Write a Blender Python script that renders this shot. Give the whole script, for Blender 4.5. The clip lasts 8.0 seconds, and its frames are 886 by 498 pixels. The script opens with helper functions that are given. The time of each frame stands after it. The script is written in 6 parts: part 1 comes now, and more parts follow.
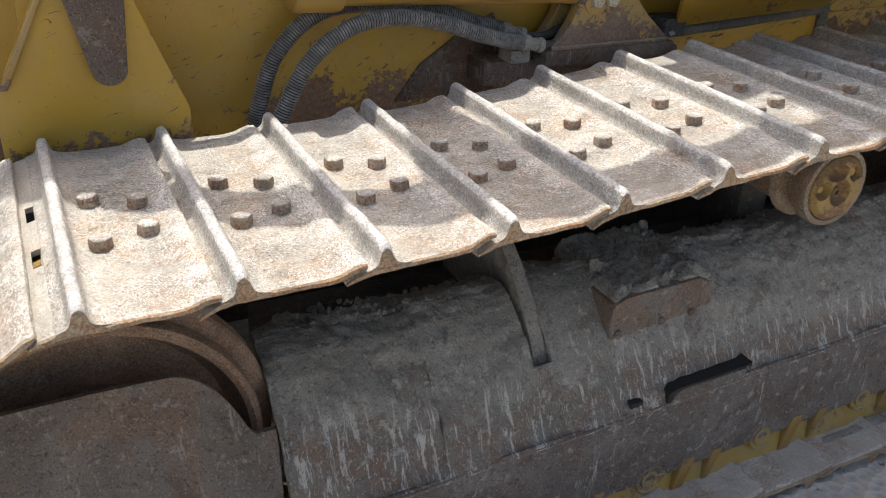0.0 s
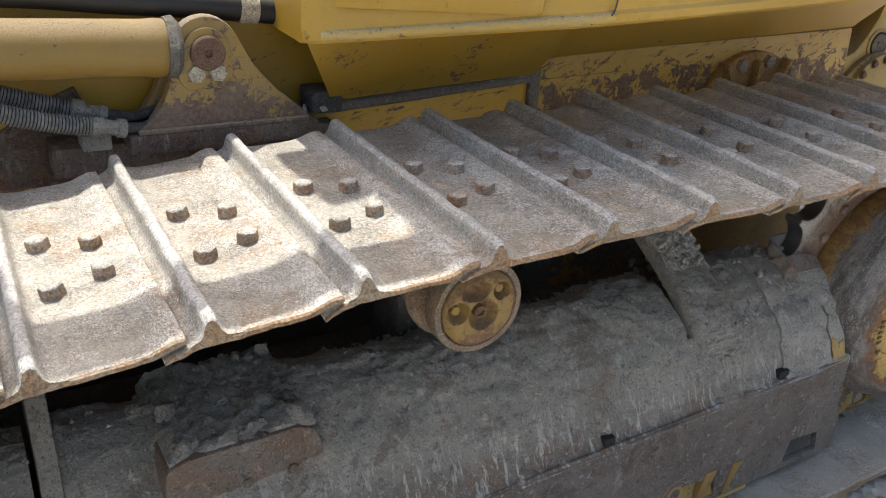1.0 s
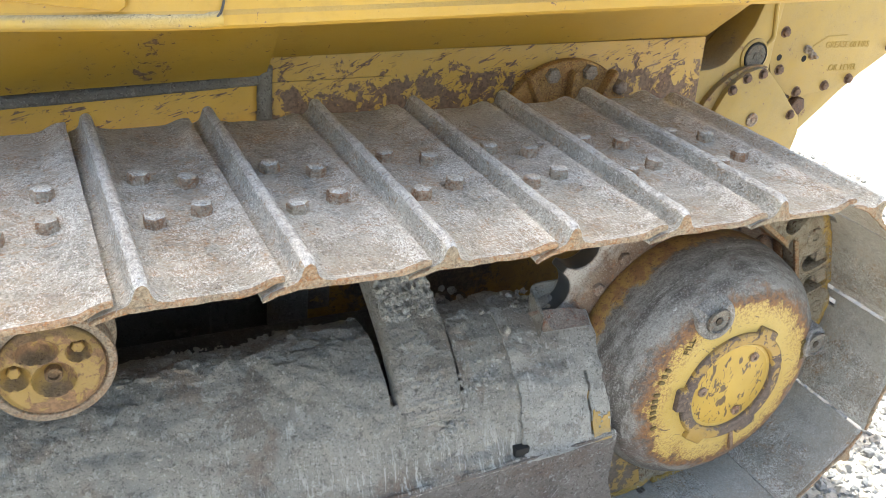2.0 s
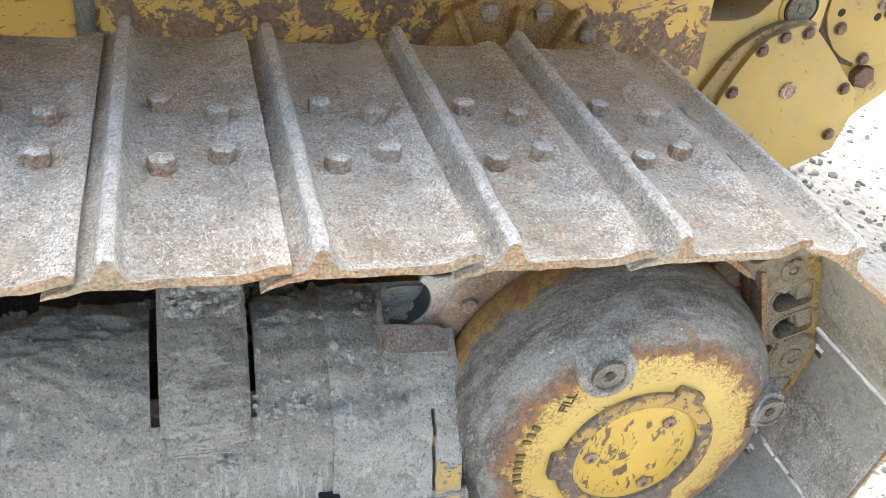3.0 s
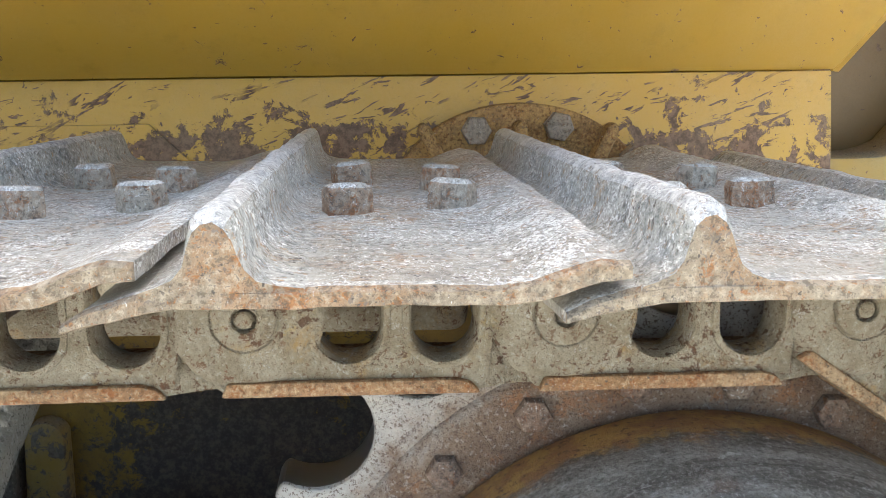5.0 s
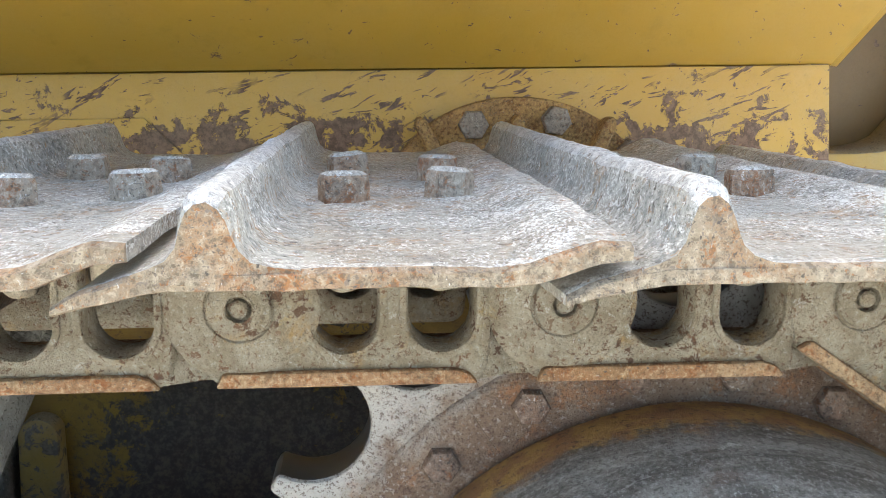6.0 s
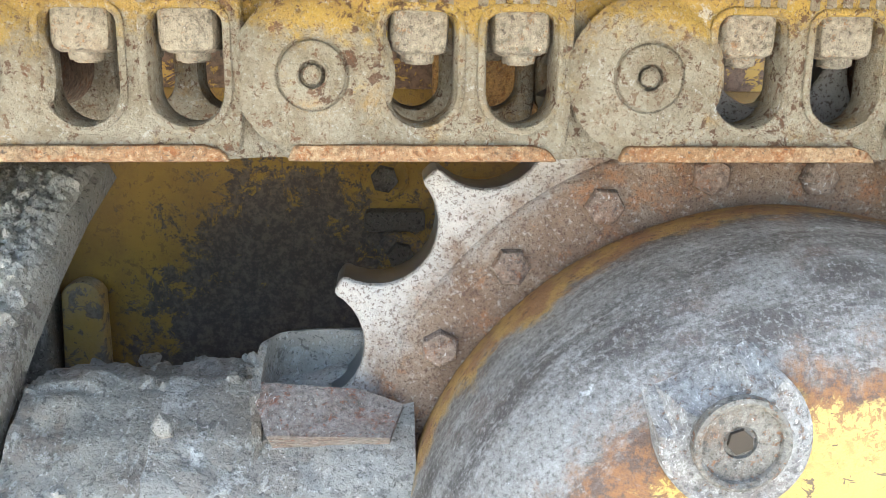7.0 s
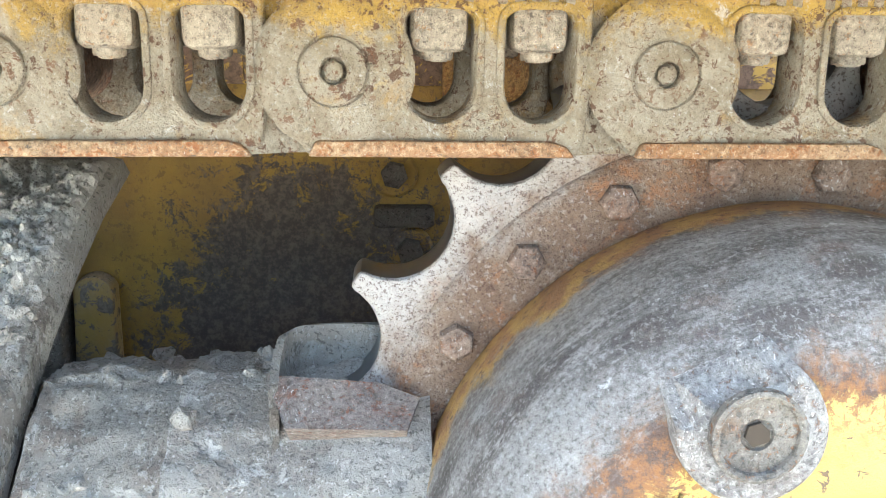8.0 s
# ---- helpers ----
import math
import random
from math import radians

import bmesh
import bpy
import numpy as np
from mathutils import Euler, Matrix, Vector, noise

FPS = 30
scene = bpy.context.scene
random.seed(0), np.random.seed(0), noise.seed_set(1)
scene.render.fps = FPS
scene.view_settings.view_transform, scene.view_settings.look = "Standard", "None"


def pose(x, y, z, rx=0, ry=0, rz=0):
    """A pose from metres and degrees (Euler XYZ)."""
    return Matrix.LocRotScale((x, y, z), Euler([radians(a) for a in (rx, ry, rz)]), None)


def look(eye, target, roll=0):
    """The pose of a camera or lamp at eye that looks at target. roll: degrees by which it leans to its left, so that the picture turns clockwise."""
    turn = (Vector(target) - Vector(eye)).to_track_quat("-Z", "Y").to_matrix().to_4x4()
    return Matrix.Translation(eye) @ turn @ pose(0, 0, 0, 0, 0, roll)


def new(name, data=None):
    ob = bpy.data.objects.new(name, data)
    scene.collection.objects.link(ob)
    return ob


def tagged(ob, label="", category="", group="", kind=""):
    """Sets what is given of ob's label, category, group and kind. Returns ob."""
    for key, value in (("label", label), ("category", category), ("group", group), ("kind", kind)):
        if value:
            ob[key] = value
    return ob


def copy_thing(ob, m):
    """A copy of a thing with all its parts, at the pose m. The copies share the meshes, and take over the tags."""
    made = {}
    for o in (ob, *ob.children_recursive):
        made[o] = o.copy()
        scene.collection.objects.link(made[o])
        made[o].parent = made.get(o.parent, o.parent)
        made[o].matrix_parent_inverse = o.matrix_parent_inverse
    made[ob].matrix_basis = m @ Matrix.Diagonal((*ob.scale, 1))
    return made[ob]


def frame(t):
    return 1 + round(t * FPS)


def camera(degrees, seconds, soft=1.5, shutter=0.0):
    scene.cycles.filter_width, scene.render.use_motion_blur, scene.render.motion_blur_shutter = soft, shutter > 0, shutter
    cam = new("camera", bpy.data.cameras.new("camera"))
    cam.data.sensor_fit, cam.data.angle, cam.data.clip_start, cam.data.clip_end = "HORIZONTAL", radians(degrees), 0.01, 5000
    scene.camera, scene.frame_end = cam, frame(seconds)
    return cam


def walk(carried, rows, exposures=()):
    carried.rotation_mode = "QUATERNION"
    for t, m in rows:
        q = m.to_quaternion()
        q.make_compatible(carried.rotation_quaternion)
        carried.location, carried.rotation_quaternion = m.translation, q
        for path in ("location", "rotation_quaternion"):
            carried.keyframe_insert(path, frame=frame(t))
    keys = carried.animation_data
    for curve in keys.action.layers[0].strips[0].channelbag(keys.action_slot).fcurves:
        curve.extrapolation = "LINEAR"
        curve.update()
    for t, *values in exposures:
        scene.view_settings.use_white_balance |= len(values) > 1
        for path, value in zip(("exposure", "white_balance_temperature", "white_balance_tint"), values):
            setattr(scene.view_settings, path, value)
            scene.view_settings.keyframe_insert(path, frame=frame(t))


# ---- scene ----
cam = camera(53.3, 8.0, soft=0.5)
PATH = [
    (0, (-2.4524, -0.9978, 1.4873), (-1.6536, 0.5872, 0.5656), 2.53),
    (0.5, (-2.0598, -1.082, 1.5441), (-1.2549, 0.5106, 0.6409), 2.49),
    (1, (-1.661, -0.9231, 1.5103), (-0.7397, 0.6300, 0.6507), 3.88),
    (1.5, (-1.2968, -0.839, 1.5178), (-0.3223, 0.6634, 0.6273), 3.84),
    (2, (-0.9242, -0.9335, 1.5355), (-0.0837, 0.6334, 0.6199), 6.26),
    (2.2, (-0.8145, -0.9279, 1.5367), (-0.0417, 0.6674, 0.6105), 6.72),
    (3.3, (-0.1518, -0.5846, 1.4448), (0.2571, 0.9703, 0.2552), 9.08),
    (3.5, (-0.0442, -0.5008, 1.3867), (0.2244, 1.0640, 0.1705), 8.27),
    (3.7, (0.0109, -0.4276, 1.2896), (0.1862, 1.2329, 0.1887), 6.55),
    (4, (0.0462, -0.3783, 1.1563), (0.2037, 1.4867, 0.4514), 3.40),
    (4.2, (0.0534, -0.3724, 1.1122), (0.1983, 1.5549, 0.5979), 1.17),
    (4.5, (0.0544, -0.3611, 1.071), (0.2136, 1.5965, 0.6935), 0.31),
    (4.7, (0.0644, -0.3562, 1.0559), (0.2211, 1.6022, 0.6816), 0.25),
    (5.8, (0.0609, -0.3458, 1.0438), (0.2276, 1.6114, 0.6678), -0.03),
    (6, (0.0636, -0.3468, 1.0394), (0.2302, 1.6115, 0.6687), 0.23),
    (6.2, (0.0639, -0.3541, 1.0174), (0.2321, 1.6030, 0.6415), 0.11),
    (6.5, (0.0493, -0.3593, 0.9584), (0.2015, 1.5943, 0.5584), 0.43),
    (6.7, (0.0465, -0.3557, 0.9411), (0.1668, 1.5878, 0.4846), 0.55),
    (7, (0.025, -0.3485, 0.9184), (0.1568, 1.5953, 0.4664), 0.63),
    (7.5, (0.0151, -0.35, 0.9193), (0.1455, 1.5929, 0.4631), 0.76),
    (8, (0.0126, -0.3545, 0.9185), (0.1452, 1.5877, 0.4597), 0.78),
]
EXPOSURES = [(0.0, 0.5, 6700, 10), (0.5, 0.53, 6700, 10), (1.0, 0.7, 6700, 8), (1.5, 0.88, 6650, 5), (2.0, 1.85, 6600, 3), (2.2, 2.0, 6600, 3), (3.5, 2.15, 6430, 3), (4.0, 2.27, 6400, 3), (4.5, 2.2, 6300, 3), (6.0, 2.27, 6150, 2), (6.5, 2.45, 6150, 3), (7.0, 2.93, 6150, 3), (8.0, 3.08, 6150, 3)]
walk(cam, [(t, look(eye, target, roll)) for t, eye, target, roll in PATH], EXPOSURES)

# ---- light ----
SUN_EL, SUN_AZ = 68.0, 2.0          # degrees above the ground; degrees from +y towards -x
sun_way = Vector((-math.sin(radians(SUN_AZ)) * math.cos(radians(SUN_EL)),
                  math.cos(radians(SUN_AZ)) * math.cos(radians(SUN_EL)), math.sin(radians(SUN_EL))))
sun_data = bpy.data.lights.new("sun", "SUN")
sun_data.energy, sun_data.angle, sun_data.color = 3.2, radians(0.53), (1.0, 0.965, 0.91)
sun = new("sun", sun_data)
sun.matrix_basis = look(sun_way * 30, (0, 0, 0))
world = bpy.data.worlds.new("sky")
scene.world = world
world.use_nodes = True
sky = world.node_tree.nodes.new("ShaderNodeTexSky")
sky.sky_type, sky.sun_disc = "NISHITA", False
sky.sun_elevation, sky.sun_rotation = radians(SUN_EL), radians(-SUN_AZ)
sky.air_density, sky.dust_density, sky.ozone_density = 1.0, 5.0, 0.6
background = world.node_tree.nodes["Background"]
background.inputs["Strength"].default_value = 0.15
world.node_tree.links.new(sky.outputs[0], background.inputs["Color"])


# ---- materials ----
class Mat:
    """A node material, built up from noises and masks in world metres."""

    def __init__(self, name):
        self.m = bpy.data.materials.new(name)
        self.m.use_nodes = True
        self.t = self.m.node_tree
        self.b = self.t.nodes["Principled BSDF"]
        self.pos = self.t.nodes.new("ShaderNodeNewGeometry").outputs["Position"]

    def node(self, kind, **sockets):
        n = self.t.nodes.new(kind)
        for key, value in sockets.items():
            self.put(n.inputs[key.replace("_", " ")], value)
        return n

    def put(self, socket, value):
        if isinstance(value, bpy.types.NodeSocket):
            self.t.links.new(value, socket)
        elif isinstance(value, tuple) and len(value) == 3 and socket.type == "RGBA":
            socket.default_value = (*value, 1)
        else:
            socket.default_value = value

    def stretch(self, sx, sy, sz):
        n = self.t.nodes.new("ShaderNodeMapping")
        n.vector_type = "POINT"
        n.inputs["Scale"].default_value = (sx, sy, sz)
        self.t.links.new(self.pos, n.inputs["Vector"])
        return n.outputs[0]

    def slanted(self, degrees, sx, sy, sz):
        """The position turned about y, then stretched."""
        a = self.t.nodes.new("ShaderNodeMapping")
        a.inputs["Rotation"].default_value = (0, radians(degrees), 0)
        self.t.links.new(self.pos, a.inputs["Vector"])
        b = self.t.nodes.new("ShaderNodeMapping")
        b.inputs["Scale"].default_value = (sx, sy, sz)
        self.t.links.new(a.outputs[0], b.inputs["Vector"])
        return b.outputs[0]

    def noise(self, scale, detail=4.0, rough=0.6, warp=0.0, vec=None):
        n = self.node("ShaderNodeTexNoise", Scale=scale, Detail=detail, Roughness=rough, Distortion=warp)
        self.t.links.new(vec or self.pos, n.inputs["Vector"])
        return n.outputs["Fac"]

    def cells(self, scale, vec=None, random=1.0):
        n = self.node("ShaderNodeTexVoronoi", Scale=scale, Randomness=random)
        self.t.links.new(vec or self.pos, n.inputs["Vector"])
        return n.outputs["Distance"]

    def step(self, value, low, high, to_low=0.0, to_high=1.0):
        n = self.t.nodes.new("ShaderNodeMapRange")
        n.interpolation_type = "SMOOTHSTEP"
        for k, v in zip(range(5), (value, low, high, to_low, to_high)):
            self.put(n.inputs[k], v)
        return n.outputs[0]

    def math(self, op, a, b=0.0):
        n = self.t.nodes.new("ShaderNodeMath")
        n.operation, n.use_clamp = op, op in ("MULTIPLY", "ADD", "SUBTRACT")
        self.put(n.inputs[0], a)
        self.put(n.inputs[1], b)
        return n.outputs[0]

    def crack(self, value, width):
        """Thin winding lines where a noise crosses its middle."""
        return self.step(self.math("ABSOLUTE", self.node_math("SUBTRACT", value, 0.5)), width, 0.0)

    def node_math(self, op, a, b):
        n = self.t.nodes.new("ShaderNodeMath")
        n.operation = op
        self.put(n.inputs[0], a)
        self.put(n.inputs[1], b)
        return n.outputs[0]

    def mix(self, fac, a, b):
        n = self.t.nodes.new("ShaderNodeMix")
        n.data_type = "RGBA"
        self.put(n.inputs["Factor"], fac)
        self.put(n.inputs[6], a)
        self.put(n.inputs[7], b)
        return n.outputs[2]

    def up(self):
        n = self.t.nodes.new("ShaderNodeSeparateXYZ")
        self.t.links.new(self.t.nodes.new("ShaderNodeNewGeometry").outputs["Normal"], n.inputs[0])
        return n.outputs[2]

    def axis(self, vec, k):
        n = self.t.nodes.new("ShaderNodeSeparateXYZ")
        self.t.links.new(vec, n.inputs[0])
        return n.outputs[k]

    def bump(self, height, strength, distance, after=None):
        n = self.node("ShaderNodeBump", Height=height, Strength=strength, Distance=distance)
        if after:
            self.t.links.new(after, n.inputs["Normal"])
        return n.outputs[0]

    def done(self, color, rough, metal=0.0, normal=None):
        self.put(self.b.inputs["Base Color"], color)
        self.put(self.b.inputs["Roughness"], rough)
        self.put(self.b.inputs["Metallic"], metal)
        if normal:
            self.t.links.new(normal, self.b.inputs["Normal"])
        return self.m


def crusted_steel(name, light, dark, rust, rust_from=0.56, white=0.62, worn=0.0, shoe=False, pits=0.0):
    """Dusty, pitted track steel: rust specks, crisp dark pits in clusters, pale scuffs. shoe: dust banked along the grouser, scuffed rear ridge."""
    m = Mat(name)
    fine, grain = m.noise(60, 6, 0.7), m.noise(260, 4, 0.75)
    color = m.mix(m.step(m.noise(8, 7, 0.7), 0.36, 0.64), light, dark)
    color = m.mix(m.math("MULTIPLY", m.step(m.noise(3.7, 5, 0.6, 0.4), 0.48, 0.66), 0.35), color, tuple(c * 0.68 for c in dark))
    stain = m.step(m.noise(10, 8, 0.8, 0.4), rust_from, rust_from + 0.13)
    color = m.mix(m.math("MULTIPLY", stain, 0.48), color, rust)
    mottle = m.noise(30, 9, 0.82, 0.3)
    color = m.mix(m.math("MULTIPLY", m.step(mottle, 0.52, 0.63), 0.42), color, tuple(0.5 * a + 0.3 * b for a, b in zip(rust, dark)))
    color = m.mix(m.math("MULTIPLY", m.step(mottle, 0.48, 0.39), 0.68), color, tuple(c * k for c, k in zip(dark, (0.70, 0.73, 0.77))))
    fleck = m.math("ADD", m.noise(130, 6, 0.8, 0.4), m.math("MULTIPLY", stain, 0.05))
    color = m.mix(m.math("MULTIPLY", m.step(fleck, 0.57, 0.62), 0.75), color, tuple(c * k for c, k in zip(rust, (0.9, 0.72, 0.5))))
    color = m.mix(m.math("MULTIPLY", m.step(fine, 0.52, 0.68), 0.35), color, tuple(c * 0.58 for c in dark))
    color = m.mix(m.math("MULTIPLY", m.step(grain, 0.54, 0.60), 0.65), color, tuple(c * 0.38 for c in dark))
    color = m.mix(m.math("MULTIPLY", m.step(grain, 0.46, 0.40), 0.6), color, tuple(min(0.85, c * 1.36) for c in light))
    clump = m.noise(95, 6, 0.8, 0.4, m.stretch(1.3, 0.8, 1.2))
    color = m.mix(m.math("MULTIPLY", m.step(clump, 0.42, 0.37), 0.5), color, tuple(c * 0.42 for c in dark))
    color = m.mix(m.math("MULTIPLY", m.step(clump, 0.58, 0.63), 0.5), color, tuple(min(0.82, c * 1.3) for c in light))
    # crisp pits and flakes, gathered in clusters
    crowd = m.step(m.noise(16, 6, 0.75), 0.35, 0.65, 0.035, -0.035)
    pores = m.node_math("ADD", m.noise(330, 2, 0.6, 0.5, m.stretch(1.0, 1.15, 1.1)), crowd)
    pore = m.step(pores, 0.325 + pits, 0.30 + pits)
    small = m.step(m.node_math("ADD", m.noise(520, 2, 0.6), crowd), 0.37, 0.34)
    thin = m.step(m.noise(19, 5, 0.7, 0.3), 0.35, 0.65, -0.05, 0.05)
    flakes = m.node_math("ADD", m.noise(270, 4, 0.75, 1.0, m.stretch(1.7, 0.8, 1.2)), thin)
    bank = None
    if shoe:
        along = m.axis(m.t.nodes.new("ShaderNodeTexCoord").outputs["Object"], 0)
        wander = m.node_math("ADD", along, m.step(m.noise(26, 6, 0.75), 0.3, 0.7, -0.014, 0.014))
        bank = m.math("MAXIMUM", m.step(wander, 0.066, 0.046), m.math("MULTIPLY", m.step(m.noise(6, 6, 0.7, 0.3), 0.54, 0.64), 0.7))
        across = m.axis(m.t.nodes.new("ShaderNodeTexCoord").outputs["Object"], 1)
        outer = m.step(m.node_math("ADD", across, m.step(mottle, 0.3, 0.7, -0.07, 0.07)), 0.13, 0.0)
        color = m.mix(m.math("MULTIPLY", outer, 0.34), color, tuple(0.6 * a + 0.2 * b for a, b in zip(rust, dark)))
        flakes = m.node_math("ADD", flakes, m.step(wander, 0.135, 0.172, 0.0, 0.06))
    flake = m.step(flakes, white + 0.008, white + 0.03)
    color = m.mix(m.math("MULTIPLY", flake, 0.85), color, (0.82, 0.80, 0.75))
    color = m.mix(m.math("MULTIPLY", small, 0.7), color, (0.16, 0.13, 0.105))
    color = m.mix(m.math("MULTIPLY", pore, 0.82), color, (0.10, 0.082, 0.066))
    crack = m.math("MULTIPLY", m.crack(m.noise(38, 8, 0.75, 0.5, m.stretch(1.5, 0.8, 1.2)), 0.010), m.step(m.noise(13, 5, 0.65), 0.5, 0.6))
    color = m.mix(m.math("MULTIPLY", crack, 0.7), color, (0.12, 0.095, 0.075))
    if bank:
        powder = m.mix(m.step(m.noise(140, 5, 0.75), 0.35, 0.65), tuple(c * 1.02 for c in light), tuple(c * 0.9 for c in light))
        color = m.mix(m.math("MULTIPLY", bank, 0.58), color, powder)
    if worn:
        color = m.mix(m.step(m.noise(75, 6, 0.8), 0.64 - worn, 0.74 - worn), color, (0.74, 0.73, 0.71))
    n = m.bump(fine, 0.7, 0.0032)
    n = m.bump(clump, 0.75, 0.003, n)
    n = m.bump(flakes, 0.6, 0.0014, n)
    n = m.bump(pore, 0.7, -0.0015, n)
    n = m.bump(crack, 0.7, -0.002, n)
    return m.done(color, m.step(fine, 0.3, 0.7, 0.95, 0.7) if not worn else m.step(fine, 0.3, 0.7, 0.7, 0.5), 0.15 if worn else 0.0, n)


def painted(name, paint, chips, under=(0.12, 0.07, 0.045), dust=0.25, dust_color=(0.42, 0.36, 0.26), scratch=0.0, rough=0.42, low=None, spot=5.5):
    """Yellow machine paint with chips down to rusty steel, scratches and dust. low: (from, to) heights towards which the paint is scoured off; spot: how small the bare patches are."""
    m = Mat(name)
    broad = m.noise(3.2, 4, 0.55)
    color = m.mix(m.step(broad, 0.3, 0.7), paint, tuple(c * k for c, k in zip(paint, (0.88, 0.85, 0.75))))
    color = m.mix(m.math("MULTIPLY", m.step(m.noise(24, 7, 0.75), 0.5, 0.75), 0.35), color, tuple(c * 0.6 for c in paint))
    area = m.noise(spot, 4, 0.6, 0.3)
    edge = m.math("ADD", m.math("MULTIPLY", area, 0.55), m.math("MULTIPLY", m.noise(44, 7, 0.75, 0.5), 0.55))
    if low:
        height = m.axis(m.pos, 2)
        edge = m.math("ADD", edge, m.step(height, low[0], low[1], 0.0, 0.145))
    chip = m.step(edge, 0.70 - chips, 0.72 - chips)
    fleck = m.step(m.noise(80, 3, 0.6, 0.9), 0.69 - chips * 0.3, 0.705 - chips * 0.3)
    chip = m.math("MAXIMUM", chip, fleck)
    if scratch:
        for angle in (14, 27):
            streak = m.noise(13, 4, 0.6, 0.6, m.slanted(angle, 1.7, 1.0, 8.5))
            chip = m.math("MAXIMUM", chip, m.math("MULTIPLY", m.step(streak, 0.675 - scratch, 0.69 - scratch), m.step(m.noise(7, 4, 0.6), 0.44, 0.5)))
    bare = m.mix(m.step(m.noise(120, 5, 0.8), 0.38, 0.62), under, tuple(c * 2.0 for c in under))
    film = m.math("MULTIPLY", m.step(m.noise(11, 7, 0.7), 0.3, 0.75), dust)
    film = m.math("ADD", film, m.math("MULTIPLY", m.step(m.up(), 0.3, 0.9), min(1.0, dust * 1.8)))
    color = m.mix(chip, color, bare)
    color = m.mix(film, color, m.mix(m.step(m.noise(230, 5, 0.8), 0.4, 0.62), dust_color, tuple(c * 0.6 for c in dust_color)))
    speck = m.step(m.noise(230, 3, 0.65, 1.2), 0.395, 0.37)
    color = m.mix(m.math("MULTIPLY", m.math("MULTIPLY", speck, film), 1.0), color, tuple(c * 0.4 for c in under))
    n = m.bump(chip, 0.5, -0.001)
    n = m.bump(m.noise(200, 5, 0.75), 0.15 + 0.5 * dust, 0.0015, n)
    return m.done(color, m.step(m.math("ADD", chip, film), 0.0, 0.8, rough, 0.85), 0.0, n)


def caked(name, mud, steel, rust, pale=(0.46, 0.455, 0.43), rust_from=0.55, drip=None):
    """Dark guard plate under dried mud, with pale runs and rust. drip: (from, to) heights towards which mud gives way to rusty steel and pale runs."""
    m = Mat(name)
    mid, crumb = m.noise(19, 7, 0.75), m.noise(120, 5, 0.75, 0.6)
    color = m.mix(m.step(m.noise(5.5, 7, 0.68, 0.3), 0.36, 0.64), mud, steel)
    color = m.mix(m.math("MULTIPLY", m.step(m.noise(7.5, 6, 0.65, 0.4), rust_from, rust_from + 0.12), 0.5), color, rust)
    runs = m.noise(26, 6, 0.7, 0.2, m.stretch(1.9, 0.5, 0.35))
    color = m.mix(m.math("MULTIPLY", m.math("MULTIPLY", m.step(runs, 0.57, 0.66), m.step(m.noise(3.5, 4), 0.46, 0.6)), 0.8), color, pale)
    if drip:
        low = m.step(m.math("ADD", m.axis(m.pos, 2), m.math("MULTIPLY", m.math("SUBTRACT", m.noise(9, 6, 0.7), 0.5), 0.3)), drip[0], drip[1])
        bare = m.mix(m.step(m.noise(16, 7, 0.75), 0.4, 0.6), rust, tuple(c * 0.7 for c in steel))
        color = m.mix(m.math("MULTIPLY", low, 0.85), color, bare)
        trail = m.noise(30, 6, 0.75, 0.25, m.stretch(2.2, 0.5, 0.3))
        color = m.mix(m.math("MULTIPLY", m.math("MULTIPLY", m.step(trail, 0.53, 0.60), m.step(m.axis(m.pos, 2), drip[0] + 0.06, drip[1])), 0.8), color, tuple(min(0.75, c * 1.2) for c in pale))
    color = m.mix(m.math("MULTIPLY", m.step(m.noise(33, 6, 0.75), 0.58, 0.66), 0.5), color, tuple(c * 0.6 for c in steel))
    # patches where the cake has fallen off
    peel = m.step(m.noise(6.5, 7, 0.68, 0.5, m.stretch(1.15, 0.9, 1.0)), 0.585, 0.597)
    color = m.mix(m.math("MULTIPLY", peel, 0.7), color, tuple((c * 0.5 + k * 0.35) for c, k in zip(steel, rust)))
    # dried flakes standing proud, crumbly hollows between; relief shade is put into the colour
    flaky = m.step(m.noise(6, 5, 0.65), 0.40, 0.60)
    lumps = m.noise(60, 6, 0.72, 0.25)
    hollow = m.step(m.math("ADD", lumps, m.math("MULTIPLY", flaky, -0.05)), 0.42, 0.38)
    color = m.mix(m.math("MULTIPLY", hollow, 0.55), color, tuple(c * 0.38 for c in steel))
    top = m.step(m.math("ADD", m.noise(48, 6, 0.75, 0.3), m.math("MULTIPLY", flaky, 0.05)), 0.615, 0.65)
    color = m.mix(m.math("MULTIPLY", top, 0.5), color, tuple(min(0.8, c * 1.1) for c in pale))
    speck = m.step(m.noise(260, 3, 0.65, 0.3), 0.41, 0.385)
    color = m.mix(m.math("MULTIPLY", speck, 0.7), color, tuple(c * 0.35 for c in steel))
    glint = m.step(m.noise(240, 3, 0.65, 0.3, m.stretch(1.2, 1.1, 0.9)), 0.61, 0.64)
    color = m.mix(m.math("MULTIPLY", glint, 0.6), color, tuple(min(0.8, c * 1.15) for c in pale))
    n = m.bump(mid, 0.9, 0.010)
    n = m.bump(peel, 0.8, -0.004, n)
    n = m.bump(lumps, 0.9, 0.009, n)
    n = m.bump(top, 0.7, 0.003, n)
    n = m.bump(crumb, 0.8, 0.003, n)
    return m.done(color, m.step(mid, 0.3, 0.7, 0.95, 0.75), 0.0, n)


